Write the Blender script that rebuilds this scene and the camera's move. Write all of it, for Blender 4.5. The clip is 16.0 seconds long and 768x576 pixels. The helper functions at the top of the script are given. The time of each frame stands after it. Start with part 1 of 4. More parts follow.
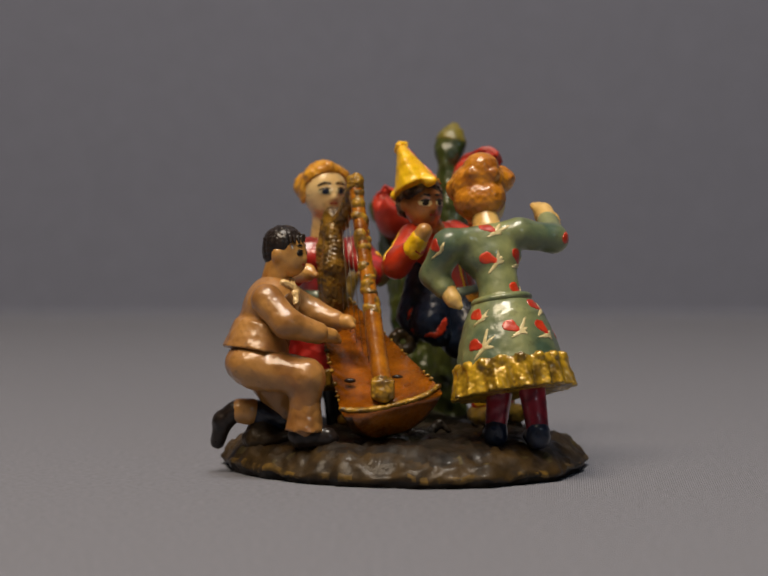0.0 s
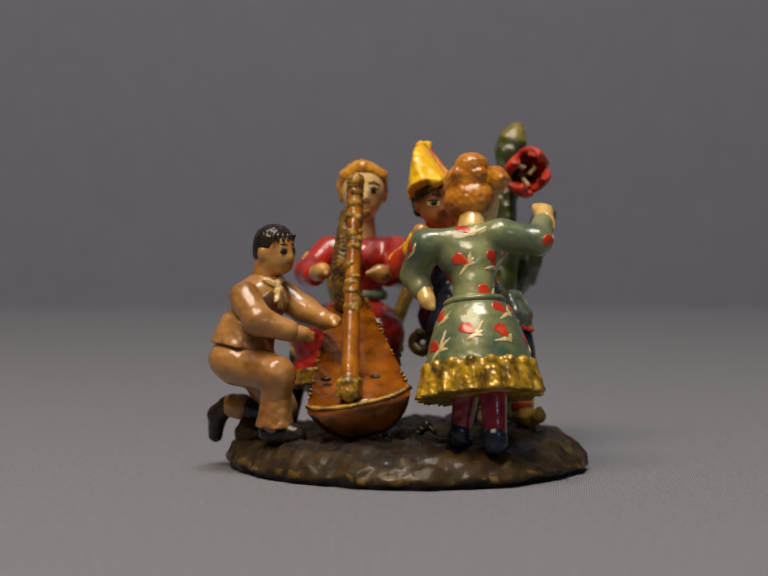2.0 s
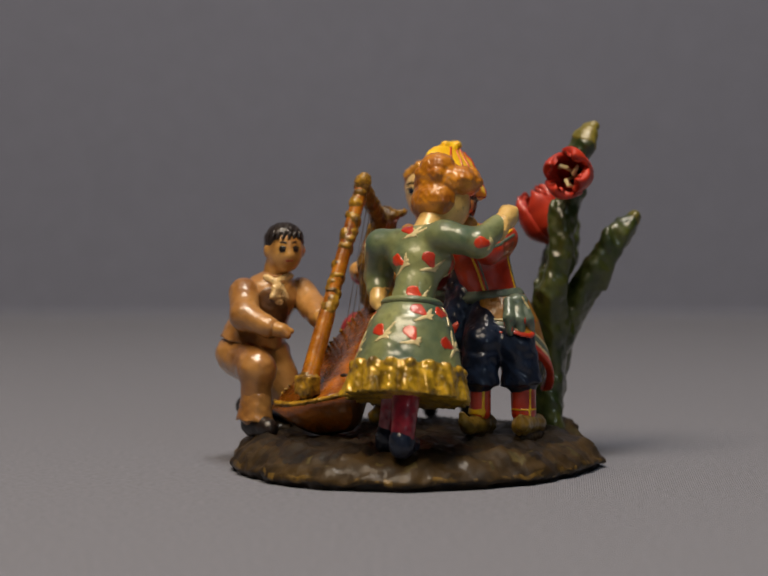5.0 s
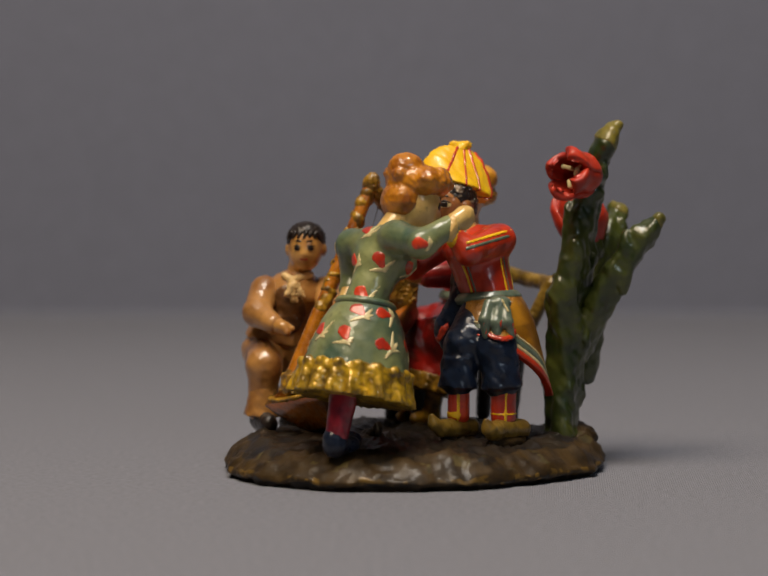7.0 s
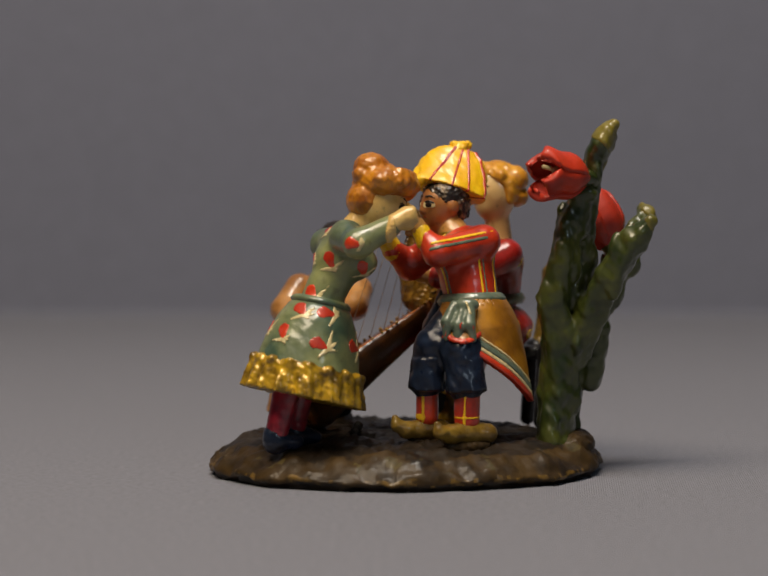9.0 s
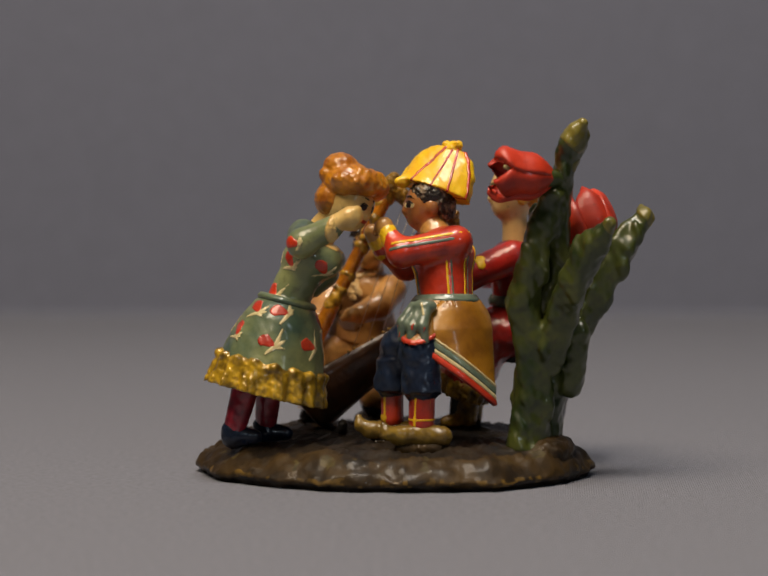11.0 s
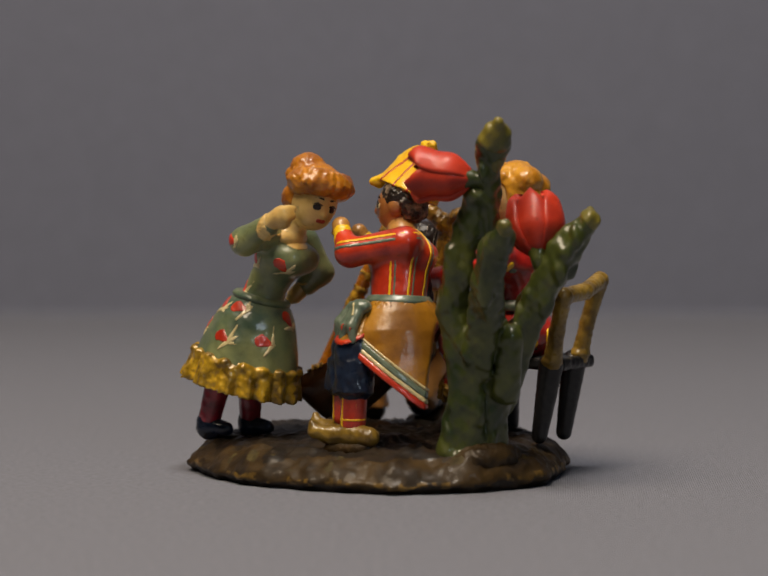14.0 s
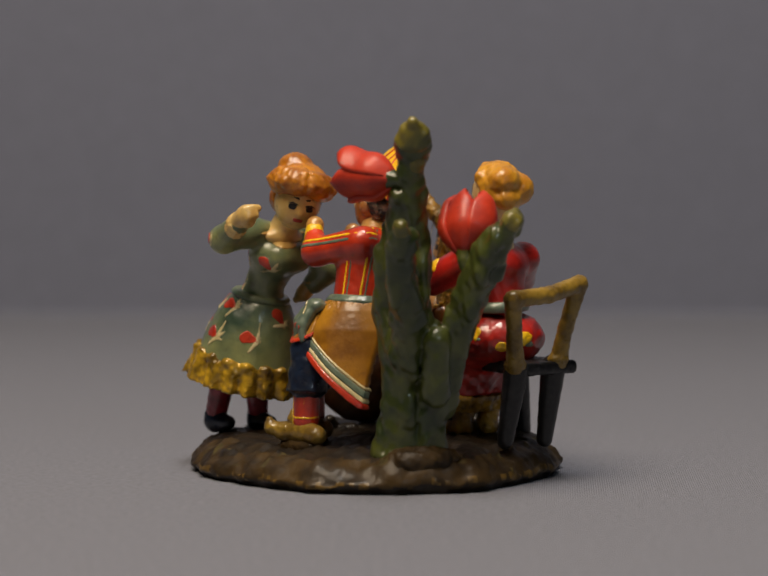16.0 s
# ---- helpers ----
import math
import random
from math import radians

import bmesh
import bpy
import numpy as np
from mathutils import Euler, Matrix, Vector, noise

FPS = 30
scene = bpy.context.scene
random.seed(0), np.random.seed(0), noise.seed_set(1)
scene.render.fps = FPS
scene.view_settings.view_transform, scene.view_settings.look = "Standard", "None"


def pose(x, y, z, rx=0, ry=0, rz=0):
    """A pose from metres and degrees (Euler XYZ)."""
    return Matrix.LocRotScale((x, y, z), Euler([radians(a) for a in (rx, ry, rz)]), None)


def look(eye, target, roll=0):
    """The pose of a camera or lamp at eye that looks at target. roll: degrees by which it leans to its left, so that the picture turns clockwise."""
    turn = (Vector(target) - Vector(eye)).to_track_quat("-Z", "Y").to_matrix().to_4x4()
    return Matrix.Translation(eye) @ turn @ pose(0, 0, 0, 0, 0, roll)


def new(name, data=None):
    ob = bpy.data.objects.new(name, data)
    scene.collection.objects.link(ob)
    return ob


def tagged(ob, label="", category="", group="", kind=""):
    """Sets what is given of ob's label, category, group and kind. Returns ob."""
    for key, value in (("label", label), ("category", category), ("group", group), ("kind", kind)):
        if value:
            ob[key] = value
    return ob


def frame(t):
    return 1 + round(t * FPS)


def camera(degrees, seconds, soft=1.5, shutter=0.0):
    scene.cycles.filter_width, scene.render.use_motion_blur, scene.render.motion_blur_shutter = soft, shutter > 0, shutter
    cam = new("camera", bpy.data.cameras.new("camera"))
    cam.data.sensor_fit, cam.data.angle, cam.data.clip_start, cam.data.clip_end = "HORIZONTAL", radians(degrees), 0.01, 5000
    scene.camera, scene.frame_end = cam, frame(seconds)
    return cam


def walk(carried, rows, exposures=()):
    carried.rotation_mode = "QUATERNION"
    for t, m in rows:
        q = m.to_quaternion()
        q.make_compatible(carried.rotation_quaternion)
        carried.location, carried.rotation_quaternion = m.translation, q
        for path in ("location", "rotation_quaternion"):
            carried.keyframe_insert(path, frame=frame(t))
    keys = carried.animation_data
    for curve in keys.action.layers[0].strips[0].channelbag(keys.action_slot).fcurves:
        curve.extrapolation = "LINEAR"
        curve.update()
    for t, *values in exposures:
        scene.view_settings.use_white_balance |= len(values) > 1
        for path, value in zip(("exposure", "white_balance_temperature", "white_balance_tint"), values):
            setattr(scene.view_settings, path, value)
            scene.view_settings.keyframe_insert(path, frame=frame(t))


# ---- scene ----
# ---- camera: fixed, looking slightly down at the turning figurine ----
cam = camera(17.82, 16.0, soft=1.7)
CAM_POSE = pose(-0.00076, -0.49947, 0.06395, 90 - 3.139, 0, 0)
walk(cam, [(0.0, CAM_POSE), (16.0, CAM_POSE)])
cam.data.dof.use_dof, cam.data.dof.focus_distance, cam.data.dof.aperture_fstop = True, 0.482, 16.0
scene.view_settings.exposure = -0.05

# ---- world and lamps: a dim unseen grey room with soft boxes over a table ----
world = bpy.data.worlds.new("world")
scene.world = world
world.use_nodes = True
world.node_tree.nodes["Background"].inputs[0].default_value = (0.8, 0.85, 1.0, 1)
world.node_tree.nodes["Background"].inputs[1].default_value = 0.003


def soft_box(name, eye, target, sx, sy, watts, colour):
    data = bpy.data.lights.new(name, "AREA")
    data.shape, data.size, data.size_y, data.energy, data.color = "RECTANGLE", sx, sy, watts, colour
    ob = new(name, data)
    ob.matrix_world = look(eye, target)
    return ob


soft_box("key_lamp", (-0.25, -0.37, 0.9), (0, 0, 0.03), 0.46, 0.46, 8.3, (1.0, 0.82, 0.61))
soft_box("top_lamp", (0.05, -0.15, 0.95), (0, 0.05, 0), 0.26, 0.26, 4.6, (1.0, 0.93, 0.84))
soft_box("window_lamp", (0.5, -0.95, 0.5), (0, 0, 0.03), 0.14, 0.26, 0.7, (0.72, 0.86, 1.0))

# ---- materials ----
U = 0.0001  # the figurine is laid out in tenths of a millimetre


def material(name, colour, second=None, rough=0.3, metal=0.0, scale=900.0, bump=0.15, bump_scale=2500.0, coat=0.0, edge=(0.35, 0.65), wear=0.35):
    m = bpy.data.materials.new(name)
    m.use_nodes = True
    nt = m.node_tree
    b = nt.nodes["Principled BSDF"]
    b.inputs["Roughness"].default_value = rough
    b.inputs["Metallic"].default_value = metal
    b.inputs["Coat Weight"].default_value = coat
    b.inputs["Coat Roughness"].default_value = 0.09
    b.inputs["Specular IOR Level"].default_value = 0.45
    tc = nt.nodes.new("ShaderNodeTexCoord")
    n1 = nt.nodes.new("ShaderNodeTexNoise")
    n1.inputs["Scale"].default_value, n1.inputs["Detail"].default_value = scale, 6.0
    nt.links.new(tc.outputs["Object"], n1.inputs["Vector"])
    ramp = nt.nodes.new("ShaderNodeValToRGB")
    ramp.color_ramp.elements[0].position, ramp.color_ramp.elements[1].position = edge
    ramp.color_ramp.elements[0].color = (*colour, 1)
    ramp.color_ramp.elements[1].color = (*(second or [c * 0.8 for c in colour]), 1)
    nt.links.new(n1.outputs["Fac"], ramp.inputs["Fac"])
    n3 = nt.nodes.new("ShaderNodeTexNoise")
    n3.inputs["Scale"].default_value, n3.inputs["Detail"].default_value = scale * 3.1 + 150, 5.0
    nt.links.new(tc.outputs["Object"], n3.inputs["Vector"])
    chip = nt.nodes.new("ShaderNodeMapRange")
    chip.inputs["From Min"].default_value, chip.inputs["From Max"].default_value = 0.6, 0.74
    chip.inputs["To Min"].default_value, chip.inputs["To Max"].default_value = 0.0, wear
    nt.links.new(n3.outputs["Fac"], chip.inputs["Value"])
    mix = nt.nodes.new("ShaderNodeMixRGB")
    mix.inputs[2].default_value = (0.035, 0.018, 0.008, 1)
    nt.links.new(chip.outputs["Result"], mix.inputs[0])
    nt.links.new(ramp.outputs["Color"], mix.inputs[1])
    nt.links.new(mix.outputs[0], b.inputs["Base Color"])
    n2 = nt.nodes.new("ShaderNodeTexNoise")
    n2.inputs["Scale"].default_value, n2.inputs["Detail"].default_value = bump_scale * 0.35, 4.0
    nt.links.new(tc.outputs["Object"], n2.inputs["Vector"])
    bm_ = nt.nodes.new("ShaderNodeBump")
    bm_.inputs["Strength"].default_value, bm_.inputs["Distance"].default_value = bump, 0.0004
    nt.links.new(n2.outputs["Fac"], bm_.inputs["Height"])
    nt.links.new(bm_.outputs["Normal"], b.inputs["Normal"])
    if coat:
        nt.links.new(bm_.outputs["Normal"], b.inputs["Coat Normal"])
    rr = nt.nodes.new("ShaderNodeMapRange")
    rr.inputs["To Min"].default_value, rr.inputs["To Max"].default_value = rough * 0.7, min(1.0, rough * 1.5)
    nt.links.new(n2.outputs["Fac"], rr.inputs["Value"])
    nt.links.new(rr.outputs["Result"], b.inputs["Roughness"])
    return m


def cloth_material(name, colour, weave=0.32):
    m = material(name, [c * 1.05 for c in colour], [c * 0.85 for c in colour], rough=0.9, scale=800.0, bump=0.0, wear=0.0, edge=(0.36, 0.64))
    nt = m.node_tree
    b = nt.nodes["Principled BSDF"]
    b.inputs["Specular IOR Level"].default_value = 0.15
    tc = nt.nodes.new("ShaderNodeTexCoord")
    waves = []
    for turn in (0.0, 90.0):
        mp = nt.nodes.new("ShaderNodeMapping")
        mp.inputs["Rotation"].default_value = (0, 0, radians(turn + 4))
        w = nt.nodes.new("ShaderNodeTexWave")
        w.inputs["Scale"].default_value, w.inputs["Distortion"].default_value, w.inputs["Detail Scale"].default_value = 700.0, 2.5, 3.0
        nt.links.new(tc.outputs["Object"], mp.inputs["Vector"])
        nt.links.new(mp.outputs["Vector"], w.inputs["Vector"])
        waves.append(w)
    add = nt.nodes.new("ShaderNodeMath")
    add.operation = "ADD"
    nt.links.new(waves[0].outputs["Fac"], add.inputs[0])
    nt.links.new(waves[1].outputs["Fac"], add.inputs[1])
    bp = nt.nodes.new("ShaderNodeBump")
    bp.inputs["Strength"].default_value, bp.inputs["Distance"].default_value = weave, 0.0003
    nt.links.new(add.outputs[0], bp.inputs["Height"])
    nt.links.new(bp.outputs["Normal"], b.inputs["Normal"])
    return m


GLOSS = dict(rough=0.38, coat=0.75, bump=0.3, bump_scale=1700.0)
CLOTH = cloth_material("grey_cloth", (0.202, 0.21, 0.252))
CLOTH_UP = cloth_material("grey_backdrop_cloth", (0.184, 0.196, 0.254), 0.03)
UNSEEN_ROOM = material("unseen_room_grey", (0.035, 0.035, 0.04), rough=0.85, scale=4.0, bump=0.05, bump_scale=200)
EARTH = material("earth_brown", (0.06, 0.035, 0.0105), (0.02, 0.0125, 0.006), rough=0.5, scale=210.0, bump=0.55, bump_scale=1300.0, coat=0.13)
SOIL = material("black_earth_paint", (0.026, 0.017, 0.009), (0.008, 0.006, 0.005), rough=0.48, scale=230.0, bump=0.5, bump_scale=1000.0, coat=0.25)
LIP_OCHRE = material("worn_ochre_edge", (0.17, 0.1, 0.022), (0.035, 0.022, 0.008), rough=0.45, scale=420.0, bump=0.4, bump_scale=1200.0, coat=0.25)
OLIVE = material("olive_earth_paint", (0.1, 0.075, 0.025), (0.04, 0.03, 0.012), rough=0.55, scale=350.0, bump=0.5, bump_scale=1300.0, coat=0.08)
for mud in (EARTH, SOIL, LIP_OCHRE, OLIVE):
    mud.node_tree.nodes["Principled BSDF"].inputs["Specular IOR Level"].default_value = 0.22
GOLD = material("gold_paint", (0.68, 0.41, 0.025), (0.13, 0.075, 0.008), rough=0.28, scale=330.0, bump=0.35, coat=0.6, metal=0.2, bump_scale=1500)
GREEN = material("green_enamel", (0.27, 0.29, 0.115), (0.062, 0.106, 0.068), scale=110.0, **GLOSS)
CREAM = material("cream_paint", (0.72, 0.6, 0.32), (0.6, 0.5, 0.24), **GLOSS)
RED = material("red_enamel", (0.68, 0.05, 0.01), (0.36, 0.018, 0.006), scale=180.0, **GLOSS)
CRIMSON = material("crimson_enamel", (0.52, 0.019, 0.011), (0.2, 0.007, 0.006), scale=180.0, **GLOSS)
WINE = material("wine_enamel", (0.36, 0.016, 0.034), (0.16, 0.01, 0.024), scale=400.0, **GLOSS)
SKIN = material("pale_flesh_paint", (0.82, 0.58, 0.21), (0.56, 0.32, 0.075), scale=200.0, **GLOSS)
TAN = material("tan_flesh_paint", (0.62, 0.33, 0.085), (0.33, 0.135, 0.025), scale=200.0, **GLOSS)
BROWN_SKIN = material("brown_flesh_paint", (0.2, 0.068, 0.02), (0.5, 0.21, 0.05), scale=150.0, **GLOSS)
GRIZZLED = material("grizzled_hair_paint", (0.016, 0.011, 0.008), (0.34, 0.25, 0.16), scale=520.0, rough=0.34, coat=0.3, bump=0.5, bump_scale=1600, edge=(0.48, 0.66))
GINGER = material("ginger_hair_paint", (0.62, 0.24, 0.012), (0.3, 0.088, 0.006), scale=260.0, rough=0.36, coat=0.6, bump=0.35, bump_scale=1300)
BLOND = material("blond_hair_paint", (0.7, 0.34, 0.025), (0.5, 0.2, 0.013), scale=330.0, rough=0.36, coat=0.5, bump=0.32, bump_scale=1300)
BLACK = material("black_enamel", (0.012, 0.009, 0.008), (0.025, 0.017, 0.014), rough=0.3, coat=0.2, bump=0.1)
NAVY = material("navy_enamel", (0.008, 0.011, 0.022), (0.015, 0.026, 0.055), rough=0.28, coat=0.3, bump=0.12, scale=300.0)
VEST = material("dark_vest_paint", (0.17, 0.075, 0.022), (0.09, 0.038, 0.012), scale=220.0, **GLOSS)
SUIT = material("brown_suit_paint", (0.5, 0.245, 0.066), (0.24, 0.098, 0.022), scale=130.0, **GLOSS)
YELLOW = material("yellow_enamel", (0.92, 0.58, 0.008), (0.85, 0.46, 0.005), scale=300.0, rough=0.4, coat=0.45, bump=0.16, wear=0.15)
OCHRE = material("ochre_enamel", (0.44, 0.195, 0.0095), (0.2, 0.075, 0.004), scale=150.0, rough=0.4, coat=0.45, bump=0.35, bump_scale=1500.0)
SAGE = material("sage_green_paint", (0.085, 0.125, 0.09), (0.15, 0.19, 0.13), scale=500.0, **GLOSS)
CACTUS = material("cactus_green_paint", (0.016, 0.03, 0.005), (0.075, 0.086, 0.014), scale=150.0, rough=0.38, coat=0.55, bump=0.35, bump_scale=800)
DARK_GILT = material("darkened_gilt", (0.3, 0.155, 0.014), (0.05, 0.026, 0.006), rough=0.32, scale=420.0, bump=0.5, coat=0.3)
CURL = material("blackened_bronze", (0.03, 0.02, 0.01), (0.16, 0.09, 0.016), rough=0.32, scale=480.0, bump=0.4, coat=0.3)
MOSS = material("moss_gold_paint", (0.21, 0.17, 0.025), (0.08, 0.08, 0.014), scale=220.0, rough=0.38, coat=0.45, bump=0.3, bump_scale=900)
AMBER = material("amber_varnish", (0.425, 0.124, 0.00381), (0.157, 0.0403, 0.00196), scale=240.0, rough=0.25, coat=0.6, bump=0.2)
# dark varnish of the harp's back, with its underside shade mixed into the colour
SHADED_VARNISH = material("dark_varnish_with_shade", (0.13, 0.042, 0.006), (0.045, 0.016, 0.004), scale=200.0, rough=0.3, coat=0.4, bump=0.25)
PILLAR = material("pillar_varnish", (0.5, 0.176, 0.00918), (0.192, 0.051, 0.00398), scale=200.0, rough=0.25, coat=0.6, bump=0.2)
TULIP = material("tulip_red_enamel", (0.62, 0.042, 0.01), (0.36, 0.018, 0.006), scale=150.0, rough=0.48, coat=0.22, bump=0.16)
BRONZE = material("bronze_paint", (0.32, 0.2, 0.03), (0.12, 0.07, 0.012), rough=0.28, scale=260.0, bump=0.2, coat=0.2)
AGED_GILT = material("aged_gilt", (0.5, 0.269, 0.0187), (0.08, 0.038, 0.0058), rough=0.32, scale=420.0, bump=0.5, coat=0.2)
PALE_FACE = material("pale_face_paint", (0.78, 0.56, 0.26), (0.7, 0.46, 0.18), scale=200.0, **GLOSS)
IRON = material("blackened_chair_paint", (0.01, 0.01, 0.012), (0.018, 0.018, 0.018), rough=0.33, coat=0.2, bump=0.2)
WIRE = material("string_metal", (0.4, 0.36, 0.3), rough=0.35, metal=0.9, bump=0.0)
for dark in (BLACK, NAVY, IRON):
    dark.node_tree.nodes["Principled BSDF"].inputs["Specular IOR Level"].default_value = 0.32
LIP = material("lip_paint", (0.45, 0.04, 0.02), **GLOSS)

# ---- solid modelling: distance fields turned into meshes ----
V3 = lambda *a: np.array(a, dtype=np.float32)


def cap(a, b, ra, rb=None):
    """A rounded cone from a to b."""
    a, b, rb = np.float32(a), np.float32(b), ra if rb is None else rb
    ab = b - a

    def f(p):
        q = p - a
        t = np.clip(q @ ab / max(float(ab @ ab), 1e-6), 0, 1)
        return np.linalg.norm(q - t[..., None] * ab, axis=-1) - (ra + (rb - ra) * t)
    r = max(ra, rb)
    return f, np.minimum(a, b) - r, np.maximum(a, b) + r


def ell(c, r, ax=None):
    """An ellipsoid; ax: rows of its own axes."""
    c, r = np.float32(c), np.float32(r)
    rot = np.eye(3, dtype=np.float32) if ax is None else np.float32(ax)

    def f(p):
        q = (p - c) @ rot.T
        k0 = np.linalg.norm(q / r, axis=-1)
        return k0 * (k0 - 1) / np.maximum(np.linalg.norm(q / (r * r), axis=-1), 1e-6)
    return f, c - r.max(), c + r.max()


def axes(f, up=(0, 0, 1)):
    """Rows: right, forward, up of a thing that faces f."""
    f = np.float32(f) / np.linalg.norm(f)
    r = np.cross(f, np.float32(up))
    r /= np.linalg.norm(r)
    return np.stack([r, f, np.cross(r, f)])


def chain(points, radii):
    return [cap(points[i], points[i + 1], radii[i], radii[i + 1]) for i in range(len(points) - 1)]


def flare(c0, c1, prof, turn=0.0, waves=0, depth=0.0, s0=0.0, s1=1.0):
    """A bell from c0 down to c1; prof: rows of (s, rx, ry) along the axis; waves and depth pleat it."""
    c0, c1 = np.float32(c0), np.float32(c1)
    d = c1 - c0
    length = float(np.linalg.norm(d))
    w = d / length
    u = np.cross(w, V3(math.sin(turn), -math.cos(turn), 0))
    u /= np.linalg.norm(u)
    v = np.cross(w, u)
    ss, rx, ry = np.array(prof).T

    def f(p):
        q = p - c0
        s = q @ w / length
        a, b = q @ u, q @ v
        x, y = np.interp(s, ss, rx), np.interp(s, ss, ry)
        phi = np.arctan2(b / y, a / x)
        k = np.sqrt((a / x) ** 2 + (b / y) ** 2) + 1e-6
        rim = 1.0
        if waves:
            amp = depth * np.clip((s - s0) / (s1 - s0), 0.15, 1)
            rim = 1 + amp * (np.sin(phi * waves + 1.5 * np.sin(phi * 3)) + 0.4 * np.sin(phi * (waves * 2 + 3) + s * 9))
        side = (k - rim) * np.minimum(x, y) * 0.8
        return np.maximum(side, np.maximum(s0 - s, s - s1) * length)
    r = max(rx.max(), ry.max()) * (1 + 1.5 * depth)
    a, b = c0 + w * length * s0, c0 + w * length * s1
    return f, np.minimum(a, b) - r, np.maximum(a, b) + r


def box(c, half, ax=None, r=4.0):
    c, half = np.float32(c), np.float32(half)
    rot = np.eye(3, dtype=np.float32) if ax is None else np.float32(ax)

    def f(p):
        q = np.abs((p - c) @ rot.T) - half + r
        return np.linalg.norm(np.maximum(q, 0), axis=-1) + np.minimum(q.max(axis=-1), 0) - r
    e = np.linalg.norm(half)
    return f, c - e, c + e


def union(prims, k=12.0, lumps=0.0, size=60.0):
    """Prims melted together over k; lumps: unevenness of the surface."""
    prims = list(prims)

    def f(p):
        d = np.full(p.shape[:-1], 900.0, dtype=np.float32)
        grid = p.ndim == 4
        for g, lo, hi in prims:
            at = ...
            if grid:
                lines = (p[:, 0, 0, 0], p[0, :, 0, 1], p[0, 0, :, 2])
                at = tuple(slice(int(np.searchsorted(w, l - k - 14)), int(np.searchsorted(w, u + k + 14))) for w, l, u in zip(lines, lo, hi))
                if any(q.stop <= q.start for q in at):
                    continue
            e, c = g(p[at]), d[at]
            h = np.maximum(k - np.abs(c - e), 0) / k
            d[at] = np.minimum(c, e) - h * h * k * 0.25
        if lumps:
            q = p * (6.283 / size)
            x, y, z = q[..., 0], q[..., 1], q[..., 2]
            d = d + lumps * (np.sin(x + 1.3 * np.sin(y * 0.8)) * np.sin(y * 1.1 + 0.7 * z) * np.sin(z * 0.9 + 1.2 * np.sin(x * 0.7))
                             + 0.5 * np.sin(2.1 * x + z) * np.sin(2.3 * y - x) * np.sin(1.9 * z + y))
        return d
    return f, np.min([q[1] for q in prims], axis=0) - k * 0.3 - lumps, np.max([q[2] for q in prims], axis=0) + k * 0.3 + lumps


def cut(shape, *sides):
    """The part of a shape on the inner side of planes (point, outward normal)."""
    def f(p):
        d = shape[0](p)
        for c, n in sides:
            n = np.float32(n) / np.linalg.norm(n)
            d = np.maximum(d, (p - np.float32(c)) @ n)
        return d
    return f, shape[1], shape[2]


def daub(base, shape, off=1.6):
    """Paint laid on a base within a shape, a little proud."""
    return (lambda p: np.maximum(base[0](p) - off, shape[0](p))), np.maximum(shape[1], base[1] - 4), np.minimum(shape[2], base[2] + 4)


def skin_of(shape, cell):
    """The surface of a distance field as points and quads."""
    f, lo, hi = shape
    lo, hi = np.asarray(lo, float) - 1.5 * cell, np.asarray(hi, float) + 1.5 * cell
    n = np.ceil((hi - lo) / cell).astype(int) + 1
    g = np.stack(np.meshgrid(*[lo[i] + cell * np.arange(n[i]) for i in range(3)], indexing="ij"), axis=-1).astype(np.float32)
    v = f(g)
    total, count = np.zeros((*(n - 1), 3)), np.zeros(tuple(n - 1))
    crossings = []
    for ax in range(3):
        lo_s, hi_s = [slice(None)] * 3, [slice(None)] * 3
        lo_s[ax], hi_s[ax] = slice(0, -1), slice(1, None)
        a, b = v[tuple(lo_s)], v[tuple(hi_s)]
        idx = np.argwhere((a < 0) != (b < 0))
        av, bv = a[tuple(idx.T)], b[tuple(idx.T)]
        pos = idx.astype(float)
        pos[:, ax] += av / (av - bv)
        o1, o2 = [i for i in range(3) if i != ax]
        for d1 in (0, 1):
            for d2 in (0, 1):
                c = idx.copy()
                c[:, o1] -= d1
                c[:, o2] -= d2
                ok = (c >= 0).all(1) & (c < n - 1).all(1)
                np.add.at(total, tuple(c[ok].T), pos[ok])
                np.add.at(count, tuple(c[ok].T), 1)
        crossings.append((idx, av < 0))
    number = -np.ones(tuple(n - 1), int)
    used = np.argwhere(count > 0)
    number[tuple(used.T)] = np.arange(len(used))
    points = lo + cell * total[tuple(used.T)] / count[tuple(used.T)][:, None]
    quads = []
    for ax in range(3):
        idx, inner = crossings[ax]
        o1, o2 = (ax + 1) % 3, (ax + 2) % 3
        ok = (idx[:, o1] > 0) & (idx[:, o2] > 0) & (idx[:, o1] < n[o1] - 1) & (idx[:, o2] < n[o2] - 1)
        idx, inner = idx[ok], inner[ok]
        ring = []
        for d1, d2 in ((1, 1), (0, 1), (0, 0), (1, 0)):
            c = idx.copy()
            c[:, o1] -= d1
            c[:, o2] -= d2
            ring.append(number[tuple(c.T)])
        q = np.stack(ring, 1)
        q[~inner] = q[~inner][:, ::-1]
        quads.append(q)
    return points, np.concatenate(quads)


